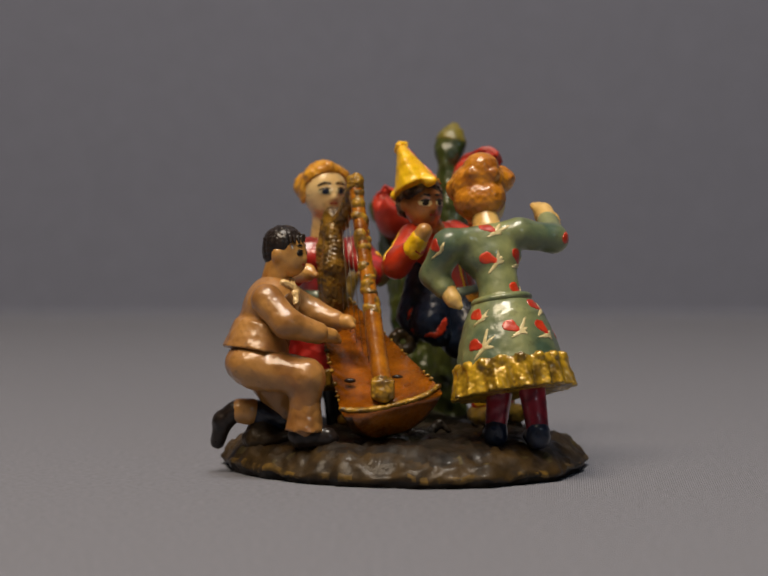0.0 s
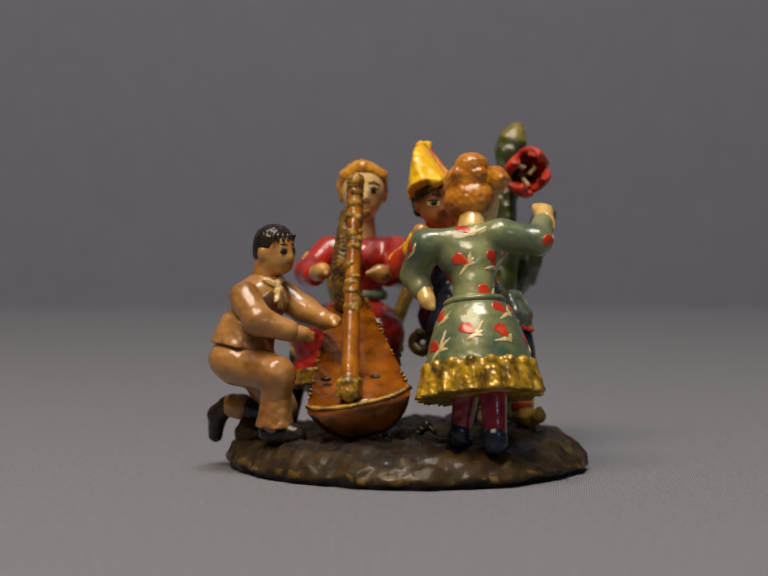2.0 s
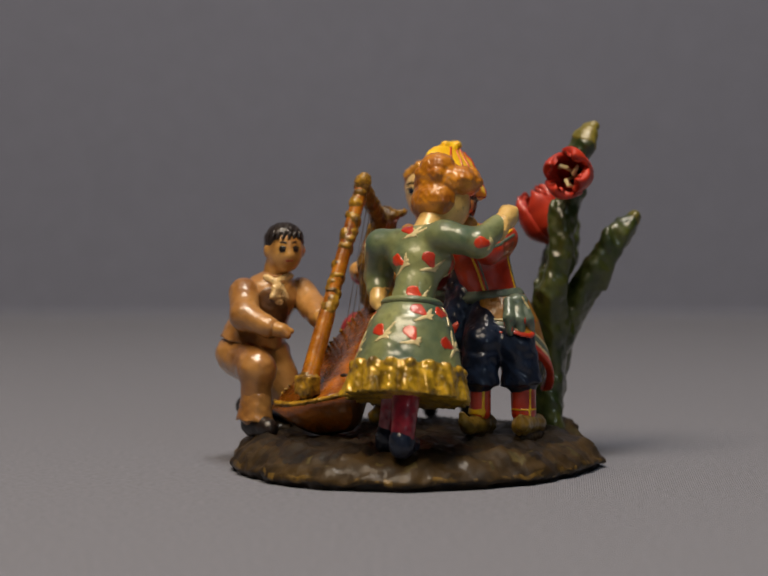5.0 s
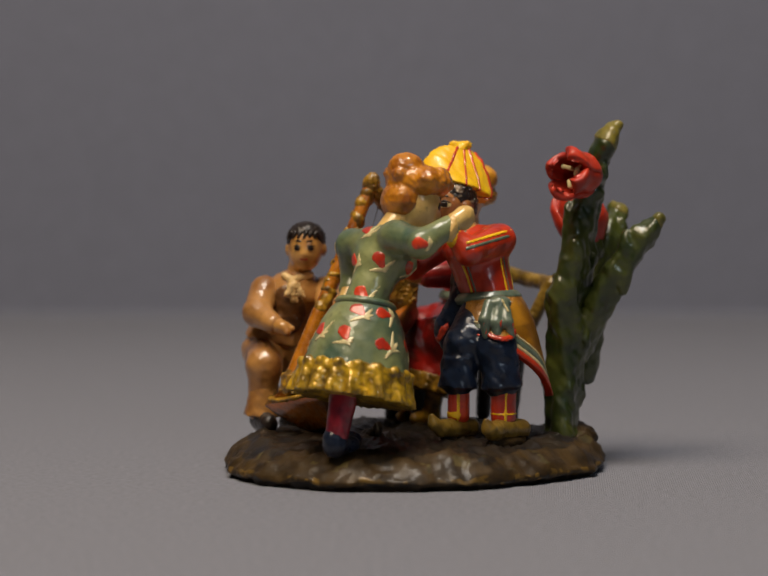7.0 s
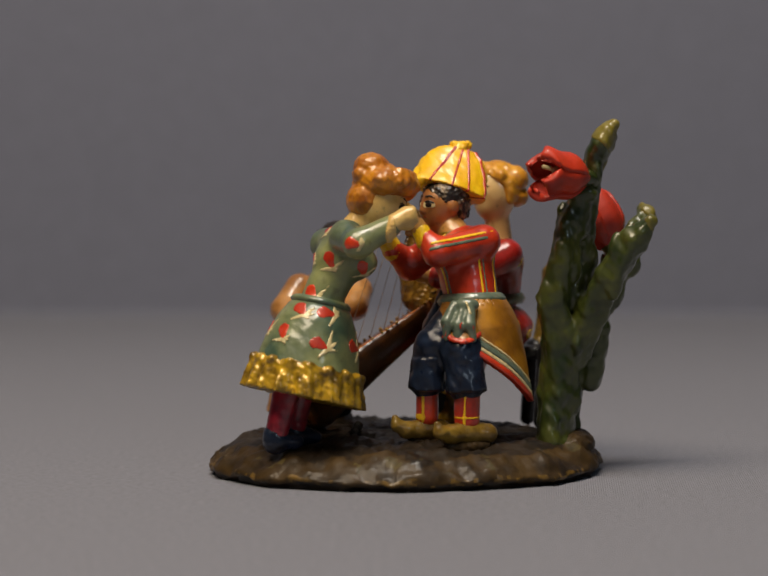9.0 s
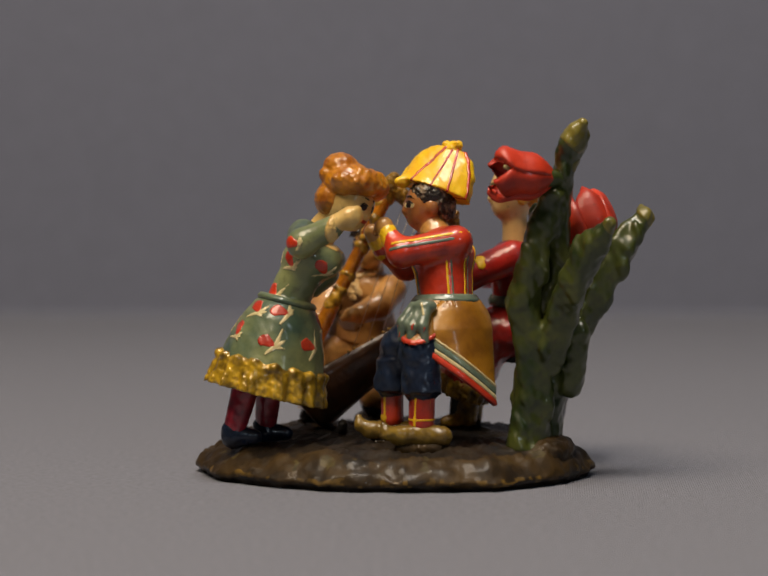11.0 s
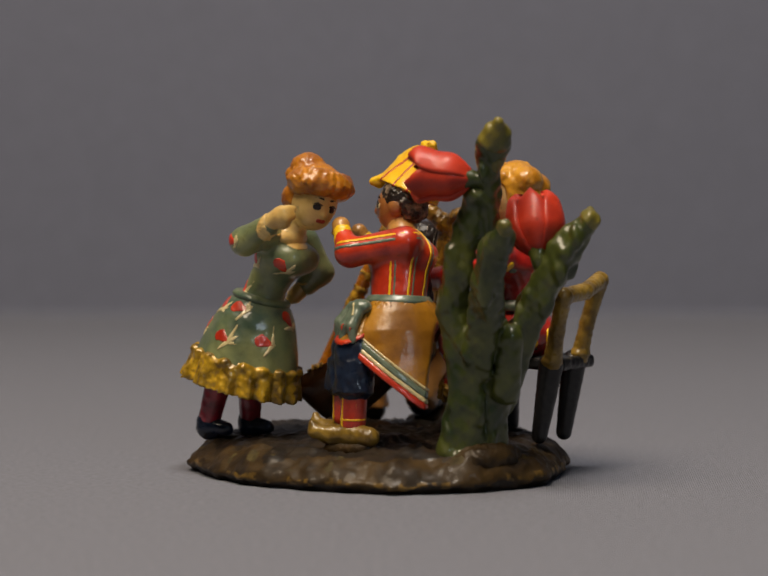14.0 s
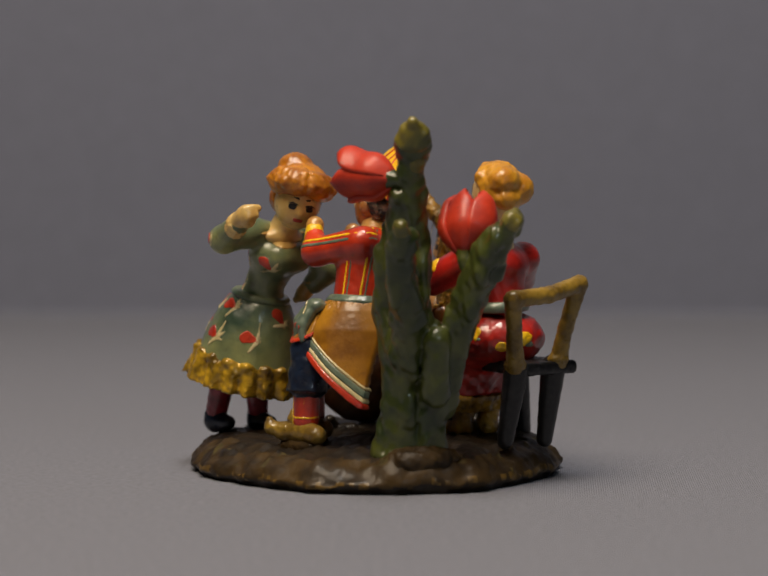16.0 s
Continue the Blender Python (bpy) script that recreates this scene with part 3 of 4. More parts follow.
def build_man():
    ax = axes((0.5, -0.86, -0.05))
    c = V3(72, 108, 538)
    at = lambda x, y, z: c + ax[0] * x + ax[1] * y + ax[2] * z
    head = union([ell(c, (42, 45, 46), ax), ell(at(0, 14, -21), (31, 30, 30), ax), cap(at(0, 42, 0), at(0, 46, -10), 5, 7), cap((76, 116, 500), (92, 136, 470), 27, 30), ell(at(-43, -2, -4), (6, 10, 13), ax), ell(at(43, -2, -4), (6, 10, 13), ax)], 10)
    hair = cut(union([ell(at(0, -10, 16), (48, 46, 40), ax), ell(at(0, -24, -8), (43, 31, 31), ax)] + [cap(at(44 * math.cos(q), -8 + 40 * math.sin(q), 4), at(40 * math.cos(q + 0.12), -10 + 38 * math.sin(q + 0.12), -24), 9, 6) for q in np.arange(-2.9, -0.1, 0.24)], 4, 3.0, 15), (at(0, 22, 0), ax[1] * 0.9 - ax[2] * 0.4))
    hat = union([flare((30, 146, 648), (62, 120, 562), [(0, 11, 34), (0.14, 16, 54), (0.4, 26, 68), (0.72, 40, 75), (0.92, 49, 78), (1, 52, 80)], 0.0, 4, 0.03), cap((40, 120, 572), (14, 114, 552), 14, 9), cap((84, 60, 583), (93, 54, 584), 13, 9), cap((70, 176, 564), (75, 184, 560), 11, 8)], 8, 0.8, 50)
    knob = union([ell((29, 147, 648), (15, 19, 13)), cap((24, 132, 656), (34, 162, 656), 8), ell((28, 134, 658), (9, 9, 8)), ell((34, 160, 658), (9, 9, 8))], 3, 2.0, 12)
    coat = union([cap((132, 165, 352), (112, 152, 430), 54, 58), ell((104, 148, 440), (54, 70, 40), axes((0.72, -0.68, 0))), cap((52, 108, 462), (140, 190, 466), 29, 29)], 20, 0.8, 60)
    arm_l = union(chain([(138, 188, 466), (198, 96, 446), (190, 72, 474)], [33, 27, 20]), 14)
    arm_r = union(chain([(54, 108, 462), (18, 46, 412), (56, 8, 448)], [33, 28, 21]), 14)
    cuffs = union([cap((191, 72, 470), (188, 64, 486), 20, 18)], 4, 1.5, 14)
    cuff_r = union([cap((52, 10, 444), (64, -2, 466), 22, 19)], 4, 1.5, 14)
    hand_l = union([cap((188, 64, 484), (183, 55, 498), 17, 18), cap((180, 46, 496), (184, 38, 484), 10, 7)], 6)
    hand_r = union([cap((64, -2, 464), (74, -8, 482), 17, 17)], 6)
    jacket = union([coat, arm_l, arm_r], 9)
    sash = flare((131, 165, 362), (133, 166, 338), [(0, 60, 60), (0.5, 69, 69), (1, 64, 64)], 0.7, 5, 0.02)
    # wrapped apron with a slanting hem
    out = V3(0.75, 0.66, 0)
    a, b = V3(234, 123, 268), V3(168, 271, 150)
    lat = V3(-0.41, 0.91, 0)
    hem = np.cross(b - a, out)
    hem = hem / np.linalg.norm(hem) * (1 if hem[2] < 0 else -1)
    bell = [(0, 66, 64), (0.12, 86, 76), (0.3, 106, 88), (0.7, 118, 98), (1, 124, 104)]
    outer, inner = flare((131, 165, 352), (152, 188, 140), bell, -0.5, 4, 0.02), flare((131, 165, 360), (152, 188, 130), [(s, x - 9, y - 9) for s, x, y in bell], -0.5, 4, 0.02)
    shell = ((lambda p: np.maximum(outer[0](p), -inner[0](p))), outer[1], outer[2])
    cloth = cut(shell, (V3(131, 165, 0) - out * 16, -out), (b, hem), (b + lat * 6, lat))
    stripe = lambda k, w: (lambda p: np.abs((p - b) @ hem + k) - w, V3(-900, -900, -900), V3(900, 900, 900))
    flaps = union([ell((222, 152, 344), (20, 24, 15)), cap((226, 148, 342), (246, 134, 306), 12, 13), cap((246, 134, 306), (254, 134, 276), 13, 8), cap((230, 158, 340), (250, 156, 308), 11, 13), cap((250, 156, 308), (254, 164, 280), 12, 7),
                   cap((222, 128, 344), (240, 112, 312), 10, 12), cap((240, 112, 312), (246, 112, 282), 11, 7)], 3, 0.8, 40)
    flap_red = daub(flaps, union([cap((262, 142, 322), (268, 138, 296), 7), cap((266, 166, 304), (268, 168, 288), 6), cap((256, 104, 306), (258, 108, 288), 6)], 2), 1.4)
    flap_pale = daub(flaps, union([cap((258, 150, 332), (270, 130, 282), 2.5), cap((256, 118, 322), (260, 118, 288), 2.5), cap((258, 168, 326), (266, 174, 282), 2.5), cap((240, 150, 352), (250, 158, 330), 3)], 1), 1.4)
    coat_tail = union([cap((105, 130, 345), (92, 108, 285), 34, 40), cap((92, 110, 285), (110, 98, 262), 36, 26), cap((84, 150, 400), (56, 146, 300), 40, 36), cap((56, 146, 300), (62, 140, 272), 34, 26)], 12, 1.5, 40)
    tail_red = daub(coat_tail, union([cap((128, 76, 300), (104, 62, 262), 10), cap((104, 62, 262), (70, 70, 258), 10), cap((48, 104, 268), (28, 118, 262), 9), cap((70, 104, 380), (40, 108, 290), 4)], 3), 1.5)
    ring = lambda q: (32 + 20 * math.cos(q), 134 + 4 * math.sin(q), 246 + 18 * math.sin(q))
    curl = union(chain([ring(q) for q in np.linspace(0.2, 6.2, 14)], [11] * 14) + chain([ring(0.2), (54, 142, 270), (48, 150, 292), (32, 156, 298), (24, 154, 292)], [11, 11, 10, 9, 8]) + [cap((52, 146, 284), (92, 130, 305), 9, 16)], 5, 1.5, 20)
    trousers = union([cap((140, 160, 335), (185, 95, 262), 46, 42), cap((188, 86, 255), (196, 74, 186), 36, 30), cap((160, 165, 325), (226, 142, 255), 46, 42), cap((226, 144, 250), (238, 150, 186), 37, 34),
                      cap((150, 150, 300), (150, 120, 250), 50, 40), flare((194, 78, 236), (196, 75, 176), [(0, 33, 33), (0.6, 36, 36), (1, 39, 39)], 0.0, 5, 0.025), flare((234, 148, 236), (240, 151, 176), [(0, 34, 34), (0.6, 37, 37), (1, 40, 40)], 0.0, 5, 0.025)], 9, 2.0, 62)
    slope = lambda p: 284 + 0.5 * (245 - p[..., 0]) - p[..., 2]
    near = lambda p: (p - V3(131, 165, 0)) @ lat + 34
    drape = daub(trousers, (lambda p: np.maximum(np.maximum(slope(p), near(p)), np.maximum(p[..., 2] - 352, -((p - V3(131, 165, 0)) @ V3(0.36, 0.93, 0)) - 12)), V3(60, 20, 262), V3(330, 260, 360)), 4.0)
    drape_hem = daub(drape, (lambda p: slope(p) + 0 * p[..., 0] + np.where(slope(p) < -8, 60.0, 0.0), V3(60, 20, 255), V3(330, 260, 360)), 2.0)
    drape_pale = daub(drape, union([cap((190, 60, 345), (236, 66, 272), 7), cap((176, 40, 340), (222, 44, 272), 5)], 2), 1.6)
    socks = union([cap((195, 76, 180), (195, 76, 122), 22, 22), cap((240, 152, 180), (243, 152, 120), 26, 25)], 4)
    sock_gold = union([daub(socks, cap((216, 66, 180), (217, 66, 110), 4), 1.2), daub(socks, cap((226, 68, 124), (180, 54, 124), 7), 1.2)], 1)
    sock_gold2 = union([daub(socks, cap((268, 146, 180), (270, 146, 110), 4), 1.2), daub(socks, cap((258, 176, 180), (262, 176, 110), 4), 1.2), daub(socks, ell((243, 152, 127), (36, 36, 3)), 1.0)], 1)
    shoe1 = union(chain([(186, 104, 96), (194, 72, 98), (208, 34, 98), (214, 16, 108), (212, 12, 122)], [20, 21, 16, 11, 7]), 8, 1.0, 24)
    shoe2 = union(chain([(238, 192, 94), (246, 152, 98), (272, 118, 96), (294, 98, 104), (296, 92, 118)], [20, 23, 18, 13, 7]), 8, 1.0, 24)
    plinth = union([cap((190, 98, 72), (202, 46, 72), 16, 13), cap((240, 184, 70), (268, 120, 70), 18, 15)], 8, 2.5, 22)
    layers = [(BROWN_SKIN, head, 2.6), (TAN, union([cap((80, 122, 496), (94, 138, 468), 29, 33)], 1), 3), (GRIZZLED, hair, 2.4), (YELLOW, hat, 2.8), (YELLOW, knob, 2.4), (GOLD, union([ell((92, 137, 474), (36, 36, 9), axes((0.7, -0.6, 0.2)))], 1, 1.2, 14), 2.6), (RED, jacket, 3.6), (YELLOW, cuffs, 2.8), (YELLOW, cuff_r, 2.8), (TAN, hand_l, 3), (TAN, hand_r, 3), (SAGE, sash, 3.4), (OCHRE, cloth, 3.2),
              (RED, daub(cloth, stripe(5, 6), 2.2), 3), (CREAM, daub(cloth, stripe(15, 4), 1.4), 2.6), (SAGE, daub(cloth, stripe(25, 6), 1.4), 2.6), (CREAM, daub(cloth, stripe(34, 2.5), 1.4), 2.6), (OCHRE, drape, 3.2), (RED, drape_hem, 2.6), (CREAM, drape_pale, 2.4), (SAGE, flaps, 2.8), (RED, flap_red, 2.4), (CREAM, flap_pale, 2.2), (NAVY, coat_tail, 3.4), (CURL, curl, 2.8), (GOLD, daub(coat_tail, union([cap((132, 84, 320), (118, 64, 278), 5), cap((70, 70, 330), (62, 66, 280), 5)], 1), 1.4), 2.4), (RED, tail_red, 2.6),
              (NAVY, trousers, 3.6), (RED, socks, 3), (YELLOW, sock_gold, 2.2), (YELLOW, sock_gold2, 2.2), (BRONZE, shoe1, 3), (BRONZE, shoe2, 3), (EARTH, plinth, 3.2)]
    # trimmings on hat and coat
    ray = lambda c, along, d, w: ((lambda p: np.maximum(np.abs((p - np.float32(c)) @ (np.cross(along, d) / np.linalg.norm(np.cross(along, d)))) - w, -((p - np.float32(c)) @ d))), V3(-900, -900, -900), V3(900, 900, 900))
    for q in (-0.75, -0.1, 0.5, 1.15, 2.6):
        layers.append((RED, daub(hat, ray((40, 140, 600), V3(34, -27, -98), V3(math.cos(q), math.sin(q), 0), 2.4), 1.2), 2.0))
    trunk = V3(-26, -16, 92)
    for q in (-0.95, 0.45, 1.1, 1.8):
        d = V3(math.cos(q), math.sin(q), 0)
        layers.append((YELLOW, daub(coat, ray((131, 164, 355), trunk, d, 2.6), 1.3), 2.2))
        layers.append((SAGE, daub(coat, ray(V3(131, 164, 355) + V3(-d[1], d[0], 0) * 9, trunk, d, 2.2), 1.1), 2.2))
    face = V3(0.75, 0.62, 0.25)
    layers.append((YELLOW, daub(arm_l, ray((168, 140, 472), V3(62, -96, -16), face, 3.0), 1.3), 2.2))
    layers.append((SAGE, daub(arm_l, ray((168, 140, 461), V3(62, -96, -16), face, 3.4), 1.2), 2.2))
    layers.append((YELLOW, daub(arm_r, ray((30, 70, 440), V3(-36, -62, -46), V3(-0.6, 0.2, 0.7), 2.6), 1.3), 2.2))
    layers += face_marks(head, c, ax, 47, BLACK, BLACK, CREAM)
    solid("suitor_statuette", layers, figurine, "figure in red striped coat, yellow hat, ochre apron and gold shoes")


def build_harpist():
    ax = axes((0.42, -0.9, -0.05))
    c = V3(-133, 226, 560)
    at = lambda x, y, z: c + ax[0] * x + ax[1] * y + ax[2] * z
    head = union([ell(c, (46, 47, 58), ax), ell(at(0, 14, -28), (31, 30, 30), ax), cap(at(0, 42, 0), at(0, 46, -11), 4, 6), cap((-134, 230, 510), (-137, 234, 450), 25, 30)], 10)
    wave = union([ell(at(0, -6, 8), (51, 52, 58), ax), cap(at(-40, 6, 34), at(4, 24, 52), 12), cap(at(4, 22, 52), at(40, 4, 34), 12)], 6, 1.6, 28)
    hair = union([cut(wave, (at(0, 27, 36), ax[1] * 0.72 - ax[2] * 0.7)), ell(at(-18, -34, 24), (36, 32, 30), ax), ell(at(20, -40, 8), (34, 30, 32), ax), ell(at(-16, -40, -12), (32, 26, 22), ax), ell(at(-45, -14, 2), (9, 16, 30), ax), ell(at(45, -14, 2), (9, 16, 30), ax)], 6, 1.4, 36)
    bodice = union([cap((-140, 232, 350), (-136, 230, 405), 48, 54), ell((-136, 226, 418), (74, 52, 38), ax), cap((-200, 208, 432), (-70, 246, 432), 28)], 18, 0.8, 50)
    arms = union(chain([(-204, 206, 430), (-226, 146, 388), (-196, 96, 384)], [34, 31, 24]) + chain([(-66, 246, 430), (-26, 160, 390), (-34, 104, 386)], [34, 31, 24]), 8)
    dress = union([bodice, arms], 8)
    lap = union([ell((-145, 228, 275), (88, 78, 56)), cap((-190, 190, 268), (-212, 108, 258), 52, 44), cap((-100, 196, 268), (-62, 148, 258), 54, 46), flare((-140, 160, 275), (-135, 125, 168), [(0, 100, 70), (0.5, 112, 62), (1, 116, 56)], 0.3, 8, 0.015)], 18, 2, 50)
    hem = union([flare((-140, 160, 275), (-133, 118, 140), [(0, 96, 66), (0.7, 112, 62), (0.78, 120, 64), (1, 118, 58)], 0.3, 21, 0.04, 0.74, 1.0)], 3, 2, 24)
    sash = flare((-140, 232, 350), (-141, 232, 328), [(0, 52, 52), (0.5, 60, 58), (1, 56, 56)], 0.0)
    hand_l = union([cap((-196, 96, 386), (-166, 62, 394), 18, 19), cap((-160, 56, 398), (-148, 40, 390), 9, 7)], 6)
    hand_r = union([cap((-36, 106, 386), (-42, 72, 392), 18, 19), cap((-46, 66, 398), (-58, 48, 392), 9, 7)], 6)
    boots = union([cap((-165, 140, 150), (-162, 130, 92), 22, 21), cap((-162, 130, 88), (-150, 92, 84), 21, 14), cap((-105, 146, 150), (-104, 136, 92), 22, 21), cap((-104, 136, 88), (-90, 98, 84), 21, 14)], 6, 2, 22)
    layers = [(PALE_FACE, head, 2.6), (BLOND, hair, 2.8), (CRIMSON, dress, 3.8), (CRIMSON, lap, 4.2), (AGED_GILT, hem, 3.6), (SAGE, sash, 3.6), (TAN, hand_l, 3), (TAN, hand_r, 3), (AGED_GILT, boots, 3.6)]
    for base, p, s in ((dress, (-238, 160, 420), 13), (dress, (-20, 190, 424), 13), (dress, (-14, 150, 400), 12), (dress, (-232, 140, 412), 10), (dress, (-70, 270, 420), 12), (lap, (-30, 190, 262), 14), (lap, (-20, 150, 230), 13), (lap, (-160, 305, 280), 16),
                       (lap, (-110, 300, 262), 14), (lap, (-236, 100, 270), 14), (lap, (-240, 90, 225), 14), (lap, (-70, 262, 290), 14)):
        p = V3(*p)
        layers.append((YELLOW, daub(base, union([ell(p, (s, s, s * 0.8)), ell(p + V3(8, 6, -10), (s * 0.7,) * 3)], 3), 1.4), 2.6))
        layers.append((SAGE, daub(base, ell(p + V3(-10, 4, -14), (s * 0.8, s * 0.8, s * 0.5)), 1.2), 2.6))
    layers += face_marks(head, c, ax, 48, CURL, NAVY, CREAM)
    solid("harpist_statuette", layers, figurine, "seated fair-haired harpist in a crimson flowered dress")


build_boy()
build_girl()
build_man()
build_harpist()


# ---- harp ----
def build_harp():
    harp = tagged(new("harp"), "small golden-brown harp with gilt carved edges")
    harp.parent = figurine
    lo, hi = V3(4, -192, 160), V3(-113, 78, 330)
    wide = V3(0.965, 0.2, 0.14)
    along = (hi - lo) / np.linalg.norm(hi - lo)
    wide = wide - along * (wide @ along)
    wide /= np.linalg.norm(wide)
    deep = np.cross(wide, along)
    deep = deep if deep[2] < 0 else -deep
    bm = bmesh.new()
    rings = []
    for s, k in [(-0.085, 0.86), (-0.078, 0.94), (-0.06, 0.99)] + [(q, 1.0) for q in np.linspace(0, 1.0, 13)]:
        c = lo + (hi - lo) * s
        w = (104 - 66 * max(0, s)) * k
        d = (98 - 54 * max(0, s)) * k
        ring = []
        for i in range(22):
            a = math.pi * i / 21
            x, y = math.cos(a) * min(1.0, 0.72 + 0.4 * abs(math.cos(a))), min(1.0, 1.12 * math.sin(a) ** 0.75)
            ring.append(bm.verts.new(Vector((c + wide * w * x * (1 - 0.26 * y) + deep * (d * y + 2) + along * d * y * max(0, 0.2 - 0.6 * s)) * U)))
        rings.append(ring)
    for r0, r1 in zip(rings, rings[1:]):
        for i in range(22):
            # front board amber; shell in dark varnish deepened by painted-in shade
            bm.faces.new((r0[i], r0[(i + 1) % 22], r1[(i + 1) % 22], r1[i])).material_index = 0 if i == 21 else 1
    bm.faces.new(rings[0])
    bm.faces.new(rings[-1][::-1])
    part("sound_box", bm, AMBER, harp, "amber varnished hollow body, dark varnished back with shade in its colour").data.materials.append(SHADED_VARNISH)
    rim = []
    rnd = random.Random(4)
    for side in (-1, 1):
        for i in range(26):
            s = i / 25
            p = lo + (hi - lo) * s + wide * side * (103 - 66 * s)
            if rnd.random() < 0.35:
                continue
            rim.append(ell(p, (2.5 + 4 * rnd.random(), 3 + 4 * rnd.random(), 3 + 2 * rnd.random())))
    for i in range(19):
        v = i / 9 - 1
        p = lo + wide * v * 101 - along * 24 * (1 - abs(v) ** 3)
        rim.append(ell(p, (6 + 5 * rnd.random(), 6 + 4 * rnd.random(), 5)))
    solid("rim", [(AGED_GILT, union(rim, 5, 1.5, 12), 3)], harp, "worn gilt edge beading")
    holes = []
    for p in ((19, -131, 194), (-75, -162, 190)):
        holes.append(ell(V3(*p) - deep * 1, (12, 6, 5)))
    for h in holes:
        solid("sound_hole", [(BLACK, h, 2)], harp, "small dark sound hole")
    foot, head = V3(-9, -207, 170), V3(-66, -12, 575)
    go = head - foot
    col = [cap(foot + go * 0.04, foot + go * 0.36, 19, 17), cap(foot + go * 0.36, head, 15, 14)]
    solid("pillar", [(PILLAR, union(col, 3), 3)], harp, "varnished orange-brown fore pillar")
    gilt = [box(foot + go * 0.02, (23, 17, 19), None, 5), cap(foot, foot + go * 0.06, 20, 19)]
    for s0, s1 in ((0.34, 0.48), (0.49, 0.6), (0.68, 0.8), (0.82, 1.02)):
        for k in range(8):
            s = s0 + (s1 - s0) * k / 7
            if rnd.random() < 0.7:
                gilt.append(ell(foot + go * s + V3(4 * math.sin(k * 2.5 + s * 9), 4 * math.cos(k * 2.5 + s * 9), 0), (14.6, 14.6, 8 + 12 * rnd.random())))
    solid("gilding", [(AGED_GILT, union(gilt, 3, 1.4, 19), 2.6)], harp, "carved gilt bands")
    arch = chain([head + V3(0, 0, -4), (-78, 22, 538), (-96, 62, 500), (-112, 92, 490)], [17, 15, 17, 20])
    arch += [cap((-98, 88, 506), (-84, 120, 518), 13, 6)]
    stem = chain([(-114, 94, 508), (-120, 92, 440), (-118, 86, 380), (-113, 76, 326)], [22, 28, 27, 30]) + chain([(-112, 66, 480), (-112, 50, 410), (-112, 56, 340)], [20, 26, 26])
    solid("neck", [(DARK_GILT, union(arch + stem, 6, 3.5, 17), 3)], harp, "carved gilt neck and shoulder")
    solid("finial", [(AGED_GILT, union([ell(head + V3(0, 0, 6), (17, 17, 16)), ell(head + V3(-9, 4, 14), (9, 9, 8)), ell(head + V3(8, -4, 12), (8, 8, 7))], 4, 3, 13), 2.6)], harp, "gilt finial")
    for i in range(5):
        t = (i + 1) / 6
        a = V3(-70, 0, 560) * (1 - t) + V3(-110, 84, 500) * t
        b = lo + (hi - lo) * (0.25 + 0.65 * t)
        bm = bmesh.new()
        m = (Vector(b) - Vector(a))
        q = Matrix.Translation((Vector(a) + Vector(b)) * 0.5 * U) @ m.to_track_quat("Z", "Y").to_matrix().to_4x4()
        bmesh.ops.create_cone(bm, segments=6, radius1=0.7 * U, radius2=0.7 * U, depth=m.length * U, cap_ends=True, matrix=q)
        part("string", bm, WIRE, harp)


build_harp()


# ---- chair ----
def build_chair():
    chair = tagged(new("chair"), "small blackened chair with bronze bentwood back")
    chair.parent = figurine
    ax = np.stack([V3(0.98, 0.2, 0), V3(-0.2, 0.98, 0), V3(0, 0, 1)])
    solid("seat", [(IRON, union([box((-172, 228, 222), (66, 122, 13), ax, 8)], 1, 1.5, 40), 3.5)], chair)
    for a, b in (((-214, 318, 222), (-204, 300, 78)), ((-122, 338, 222), (-106, 322, 80)), ((-234, 120, 222), (-256, 108, 76)), ((-120, 130, 222), (-112, 112, 76))):
        solid("leg", [(IRON, union([cap(a, b, 25, 16)], 1, 0.6, 60), 3.2)], chair)
    solid("back_frame", [(BRONZE, union(chain([(-218, 328, 230), (-230, 338, 300), (-252, 352, 385), (-165, 388, 368), (-80, 406, 362), (-100, 372, 290), (-116, 346, 226)], [18, 15, 17, 16, 17, 15, 19])
                          + [ell((-218, 328, 238), (22, 22, 10)), ell((-116, 344, 230), (22, 22, 10))], 6, 1.2, 26), 3)], chair, "bronze bentwood back")


build_chair()


